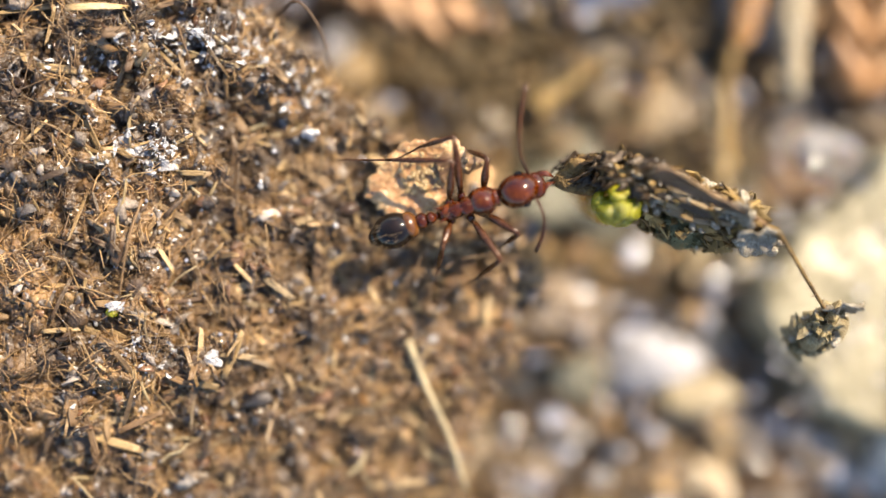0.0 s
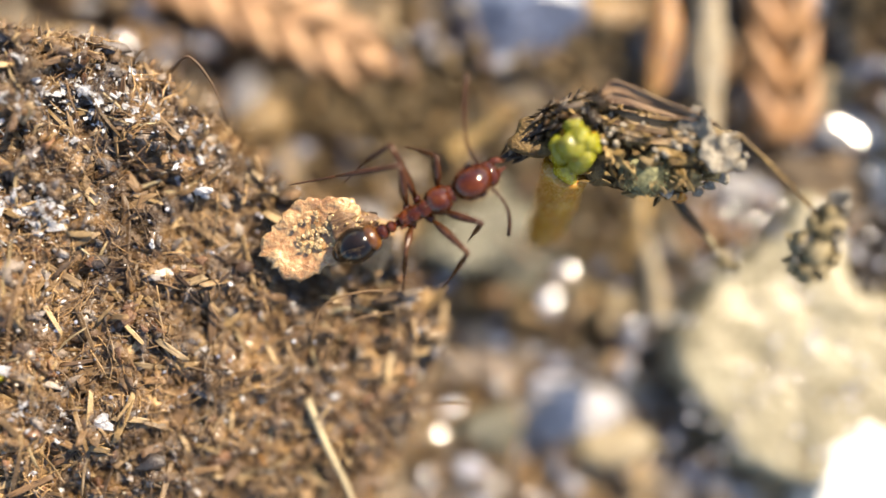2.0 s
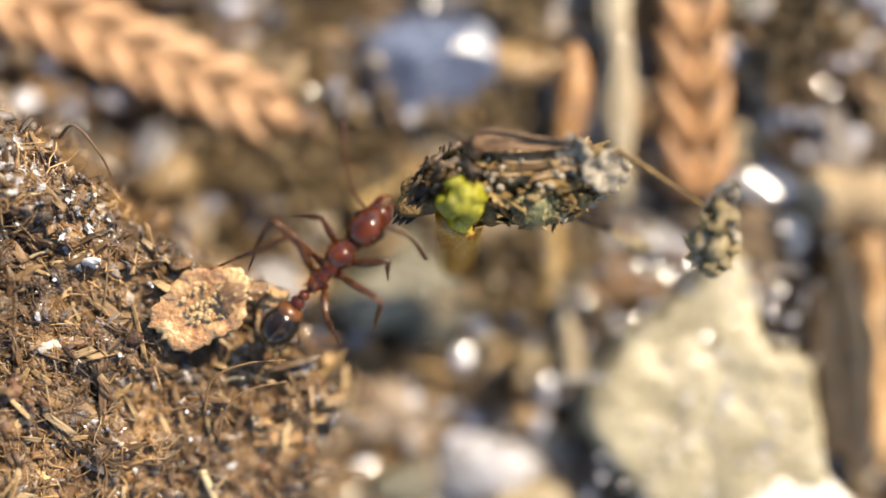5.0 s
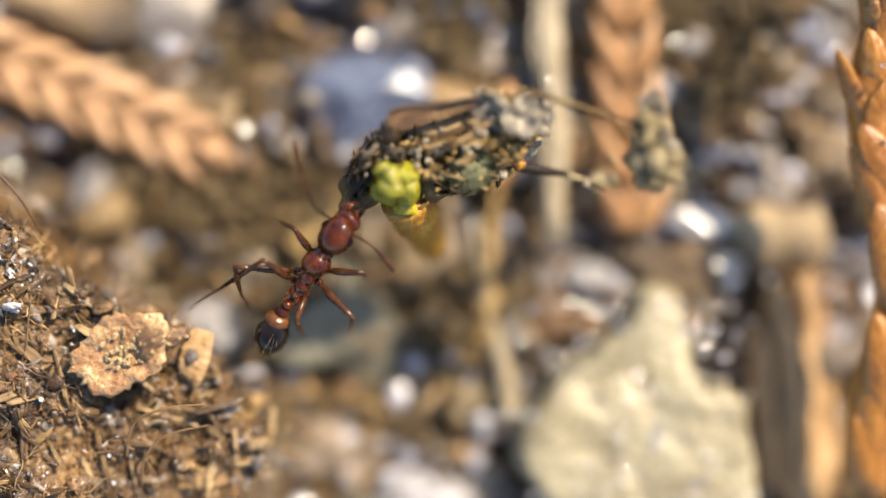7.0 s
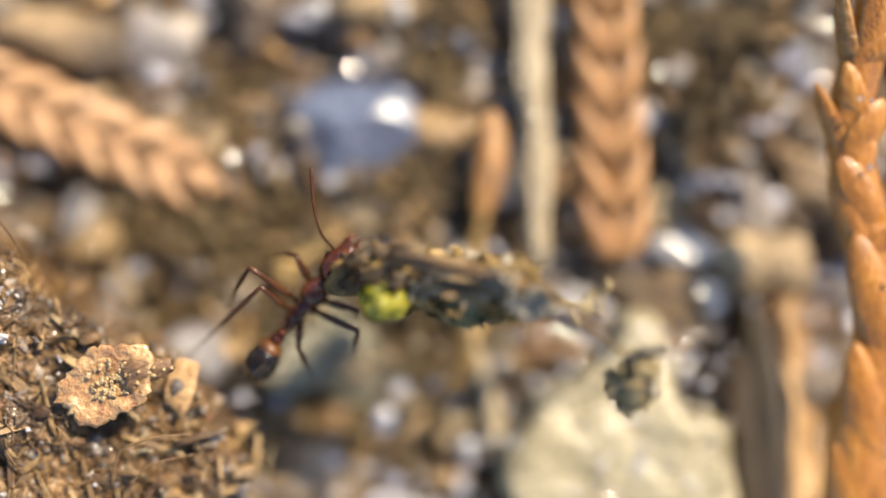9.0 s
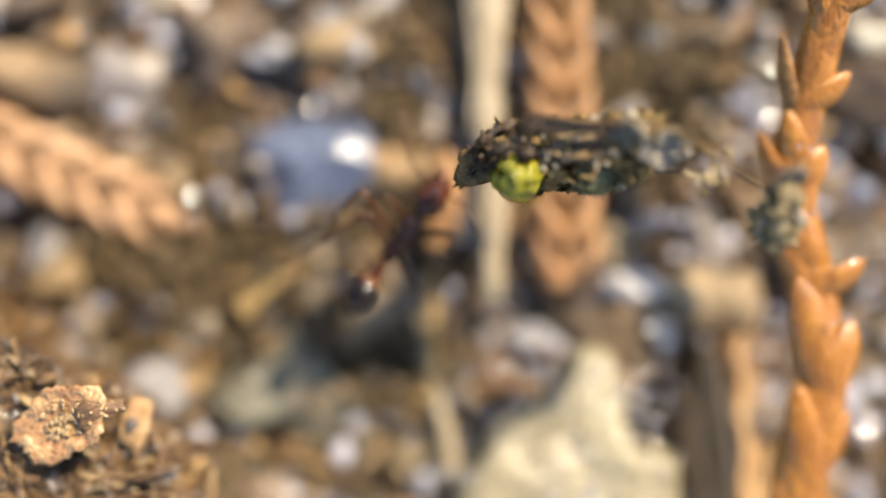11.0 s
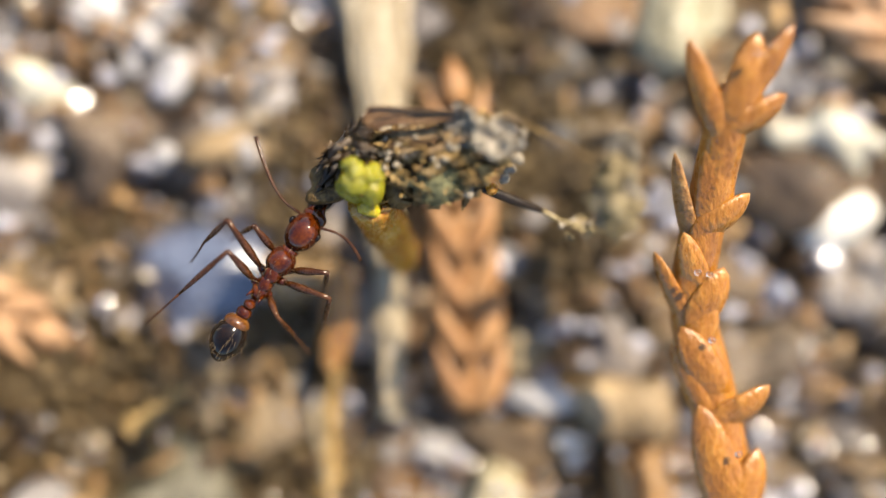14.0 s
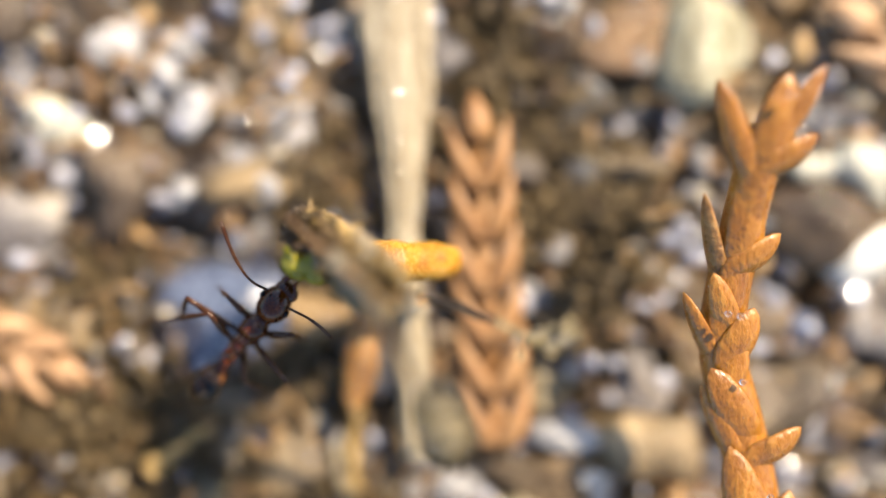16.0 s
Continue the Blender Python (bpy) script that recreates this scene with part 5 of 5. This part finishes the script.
    line = smooth_line([top + axis * 1.2, top + axis * 2.1 + side * 0.06, top + axis * 3.1 - other * 0.06, foot], 8)
    rad = [0.54 * (1 - 0.28 * (i / len(line)) ** 2) * (1 + 0.03 * math.sin(i * 1.6) + 0.05 * math.sin(i * 0.7)) for i in range(len(line))]
    amber = part("amber_tube", [tube(line, rad, 16)], M_AMBER, ob, "ridged amber membrane tube")
    v, f = blob((0, 0, 0), (0.27, 0.27, 0.3), 3, 0.12, 31, 4)
    part("tube_tip", [(v + foot, f)], M_TIP, amber, "pale translucent tip of the tube")
    for k in range(6):
        a = k * 1.05
        ridge = [p + 0.93 * r * (math.cos(a + 0.06 * i) * side + math.sin(a + 0.06 * i) * other) for i, (p, r) in enumerate(zip(line, rad))]
        part("ridge", [tube(ridge, np.linspace(0.05, 0.035, len(ridge)), 5)], M_AMBER, amber)

    ball = part("fuzzy_ball", [blob((3.24, -0.36, 0.0), (0.55, 0.44, 0.36), 3, 0.14, 9, 4)], M_FUZZ, ob, "grey-green fuzzy ball")
    fuzz = []
    for _ in range(900):
        n = rng.normal(size=3)
        n /= np.linalg.norm(n)
        p = np.array((3.24, -0.36, 0.0)) + n * np.array((0.52, 0.41, 0.34))
        fuzz.append(tube([p, p + n * 0.05 + rng.normal(size=3) * 0.02, p + n * 0.08 + rng.normal(size=3) * 0.04], [0.009, 0.008, 0.004], 4))
    part("fuzz", fuzz, M_FUZZ, ball)

    def crinkle(u, v):
        a = 2 * math.pi * v
        r = u * (1 + 0.13 * math.sin(3 * a + 1) + 0.07 * math.sin(7 * a))
        return (0.5 * r * math.cos(a), 0.42 * r * math.sin(a), 0.10 * u + 0.16 * fbm(2.5 * r * math.cos(a), 2.5 * r * math.sin(a), 3) * (0.4 + u))
    part("pale_flake", [sheet(crinkle, 8, 26, 0.05)], M_GLASSY, ob, "pale grey crinkled flake", place(4.75, 0.22, 0.38, 8, 10, 30))
    part("pale_flake", [sheet(crinkle, 6, 18, 0.08)], M_GLASSY, ob, "pale grey crinkled flake", place(4.2, 0.62, 0.28, -14, -12, 80))
    for x, y, z, r in ((5.2, -0.05, 0.3, 0.13), (5.3, 0.12, 0.2, 0.1), (4.95, -0.35, -0.2, 0.16), (4.75, -0.55, -0.45, 0.14), (4.5, -0.7, -0.6, 0.12)):
        part("clear_grain", [stone(rng, (r * 1.2, r, r * 0.7), 2, 7, 0.1)], M_GLASSY, ob, "pale translucent grain", place(x, y, z))
    part("orange_crumb", [stone(rng, (0.16, 0.13, 0.12), 2, 5, 0.08)], M_AMBER, ob, "orange crumb", place(4.16, -0.86, -0.7))
    stem = smooth_line([(4.5, 0.3, 0.1), (4.95, 0.52, 0.3), (5.25, 0.46, 0.42), (6.1, -0.32, 0.63), (6.9, -1.1, 0.75)], 5)
    st = part("stalk", [tube(stem, np.interp(np.linspace(0, 1, len(stem)), [0, 0.35, 0.5, 1], [0.13, 0.11, 0.055, 0.038]), 7)], M_CASE, ob, "thin dark hairy stalk")
    tufts = []
    for _ in range(110):
        p = stem[rng.integers(3, len(stem) - 1)] + rng.normal(size=3) * 0.03
        n = rng.normal(size=3)
        n /= np.linalg.norm(n)
        tufts.append(tube([p, p + n * 0.05, p + n * 0.09], [0.010, 0.008, 0.003], 4))
    part("stalk_hairs", tufts, M_BRACT, st)
    cc = np.array((6.84, -1.66, 0.78))
    end = part("end_clump", [blob(cc + (0.05, 0.15, 0), (0.33, 0.62, 0.28), 3, 0.2, 12, 6)], M_CLUMP, ob, "olive-brown clump of glassy grains on the stalk's end")
    nuts = [mesh_of("grain", [stone(rng, (r * 1.4, r, r * 0.7), 2, 16, 0.28)], M_CLUMP, False) for r in (0.10, 0.16, 0.12, 0.2)]
    for k in range(84):
        n = rng.normal(size=3)
        n /= np.linalg.norm(n)
        p = cc + n * np.array((0.42, 0.74, 0.32)) + np.array((0.16 * n[1], 0, 0))
        part("grain", nuts[k % 4] if k % 4 else clear[k % 8 // 4], None, end, m=place(*p, *rng.uniform(0, 360, 3)))
    part("clear_flake", [sheet(crinkle, 6, 20, 0.05)], M_GLASSY, end, "grey translucent flake", place(7.12, -0.82, 0.6, 35, -25, 60))
    low = smooth_line([(3.9, -0.75, -0.75), (4.35, -1.2, -1.2), (4.95, -1.75, -1.75)], 6)
    dark = part("lower_stalk", [tube(low, np.interp(np.linspace(0, 1, len(low)), [0, 0.6, 1], [0.10, 0.13, 0.07]), 9)], M_FLAKE, ob, "black bristly side stalk")
    thin = smooth_line([(4.92, -1.72, -1.72), (5.2, -2.05, -1.9), (5.55, -2.35, -2.25), (5.85, -2.5, -2.7)], 5)
    part("twig", [tube(thin, np.linspace(0.07, 0.04, len(thin)), 6)], M_CLUMP, dark)
    for k in range(22):
        p = thin[rng.integers(6, len(thin))] + rng.normal(size=3) * 0.13
        part("grain", nuts[k % 3] if k % 3 else clear[0], None, dark, m=place(*p, *rng.uniform(0, 360, 3)))
    return ob


BUNDLE = bundle()


# ---- what moves ----
def motions():
    walk(ANT, [(t, place(x, y, z, roll, -up, turn)) for t, x, y, z, roll, up, turn in ANT_ROWS])
    walk(BUNDLE, [(t, place(x, y, z, roll, -up, turn)) for t, x, y, z, roll, up, turn in BUNDLE_ROWS])
    walk(GASTER, [(t, place(-1.2, 0, 0.02, 0, -6, turn)) for t, turn in GASTER_ROWS])
    # each leg swings about its hip; it braces nearly still at first and steps more once it has left the clump
    for (name, s), (leg, o) in LEGS.items():
        lead = {"front_leg": 0.0, "middle_leg": 2.1, "hind_leg": 4.2}[name] + (1.6 if s > 0 else 0)
        rows = []
        for k in range(41):
            t = 0.4 * k
            size = 4 if t < 4.5 else 9 if t < 9 else 14
            reach = size * math.sin(2.3 * t + lead)
            lift = 0.35 * size * math.cos(2.3 * t + lead)
            if 6.0 < t < 9.0:
                # one hind leg is held far out to the clump
                reach += {"front_leg": 5, "middle_leg": 26, "hind_leg": 0 if s > 0 else 20}[name]
                lift += 12 if name == "hind_leg" and s > 0 else 0
            rows.append((t, place(*o, s * lift, 0, s * reach)))
        walk(leg, rows)
    for s, (a, o) in FEELERS.items():
        walk(a, [(0.8 * k, place(*o, s * 9 * math.sin(1.7 * k), 0, 14 * math.sin(2.6 * k + s))) for k in range(21)])


# seconds, place in millimetres, roll, rise and turn in degrees
ANT_ROWS = [
    (0, 0.27, 0.91, 6.96, 0, 2, 18),
    (0.3, 0.96, 1.98, 6.78, 0, 14, 37),
    (0.5, 1.05, 1.88, 6.82, 0, 7, 28),
    (1, 1.21, 1.77, 6.87, 0, 3, 25),
    (1.5, 1.73, 2.22, 6.75, 0, 11, 27),
    (2, 1.67, 2.20, 6.80, 0, 4, 29),
    (2.5, 1.75, 2.17, 6.73, 0, 8, 38),
    (3, 1.70, 2.49, 6.72, 0, 6, 42),
    (3.5, 1.47, 2.67, 6.65, 0, 13, 49),
    (4, 1.74, 2.60, 6.65, 0, 9, 47),
    (6.5, 2.53, 2.36, 6.21, 0, 3, 50),
    (7, 3.26, 3.24, 5.95, 0, 16, 53),
    (7.5, 3.33, 3.21, 5.79, 0, 9, 52),
    (8, 3.18, 3.36, 5.63, 0, 4, 53),
    (8.5, 3.11, 3.01, 5.44, 0, 5, 50),
    (11, 6.87, 5.82, 4.58, 0, 1, 53),
    (11.5, 7.04, 6.12, 4.60, 0, -1, 51),
    (12, 7.35, 6.75, 4.64, 0, 5, 57),
    (12.5, 7.24, 6.96, 4.60, 0, -2, 56),
    (13, 7.39, 7.28, 4.93, 0, 12, 53),
    (13.5, 6.98, 7.49, 5.13, 0, -2, 53),
    (14, 6.77, 8.06, 5.44, 0, -2, 53),
    (14.5, 6.98, 8.09, 5.52, 0, -3, 50),
    (14.7, 6.10, 7.42, 5.03, 0, 19, 55),
    (14.8, 5.85, 7.22, 4.85, 0, 18, 53),
    (15, 4.82, 6.83, 4.48, 0, 21, 56),
    (15.2, 3.94, 6.61, 4.42, 0, 21, 55),
    (15.4, 3.72, 6.48, 4.36, 0, 21, 55),
    (15.6, 4.58, 7.03, 4.30, 0, 20, 56),
    (15.8, 4.98, 7.17, 4.25, 0, 19, 54),
    (16, 5.40, 7.55, 4.18, 0, 20, 46),
]
BUNDLE_ROWS = [
    (0, 2.12, 1.55, 6.45, 45, 3, -14),
    (0.1, 2.05, 1.73, 6.25, 28, 6, -7),
    (0.2, 2.86, 2.35, 6.25, -17, 3, 13),
    (0.3, 2.36, 4.13, 6.15, -42, -5, 22),
    (0.5, 2.98, 3.77, 6.12, -14, 0, 3),
    (1, 3.13, 3.33, 6.28, 7, 2, -3),
    (1.5, 3.40, 3.78, 6.26, 3, 5, 0),
    (2, 3.39, 3.59, 6.34, 6, 5, -3),
    (2.5, 3.24, 3.46, 6.19, 28, 12, 5),
    (3, 2.91, 4.05, 6.26, 17, 9, 10),
    (3.5, 2.20, 4.78, 6.18, 1, 13, 27),
    (4, 2.62, 4.33, 5.95, 5, 13, 21),
    (6.5, 3.73, 3.41, 6.43, 21, -10, 10),
    (7, 3.92, 4.56, 5.95, 12, 11, 26),
    (7.5, 4.10, 4.51, 6.29, 31, 5, 8),
    (8, 3.78, 4.26, 6.35, 21, -12, 8),
    (8.5, 3.50, 3.45, 6.45, 42, 14, -2),
    (11, 8.07, 7.04, 6.64, 35, 17, 9),
    (11.5, 7.80, 7.87, 6.24, 34, 4, 17),
    (12, 7.82, 8.55, 5.22, 12, 20, 26),
    (12.5, 8.02, 8.89, 5.28, 5, 20, 28),
    (13, 7.96, 8.94, 5.14, 6, 14, 27),
    (13.5, 7.66, 9.21, 4.87, 2, 21, 23),
    (14, 7.48, 9.64, 5.35, 6, 15, 15),
    (14.5, 7.83, 9.70, 5.11, 5, 19, 11),
    (14.6, 7.40, 9.62, 6.09, 26, 21, 15),
    (14.7, 6.09, 8.76, 5.78, 18, 35, 32),
    (14.8, 6.20, 8.50, 5.35, 32, 75, 26),
    (14.9, 7.49, 8.96, 5.35, -158, 68, -143),
    (15, 7.98, 8.41, 5.40, -155, 37, -145),
    (15.2, 7.31, 8.18, 5.40, -154, 30, -145),
    (15.4, 7.03, 7.91, 5.40, -154, 30, -145),
    (15.6, 8.37, 8.74, 5.40, -154, 30, -145),
    (15.7, 8.45, 8.43, 5.40, -155, 39, -145),
    (15.8, 7.23, 8.17, 5.30, -164, 72, -144),
    (15.9, 6.90, 8.47, 5.25, 30, 75, 16),
    (16, 6.79, 9.83, 4.38, 57, 59, -28),
]
GASTER_ROWS = [(0, 3), (1, -3), (3, 0), (4.2, 2), (6.5, 12), (8.5, 8), (11, 3), (14.5, 6), (16, 3)]
motions()
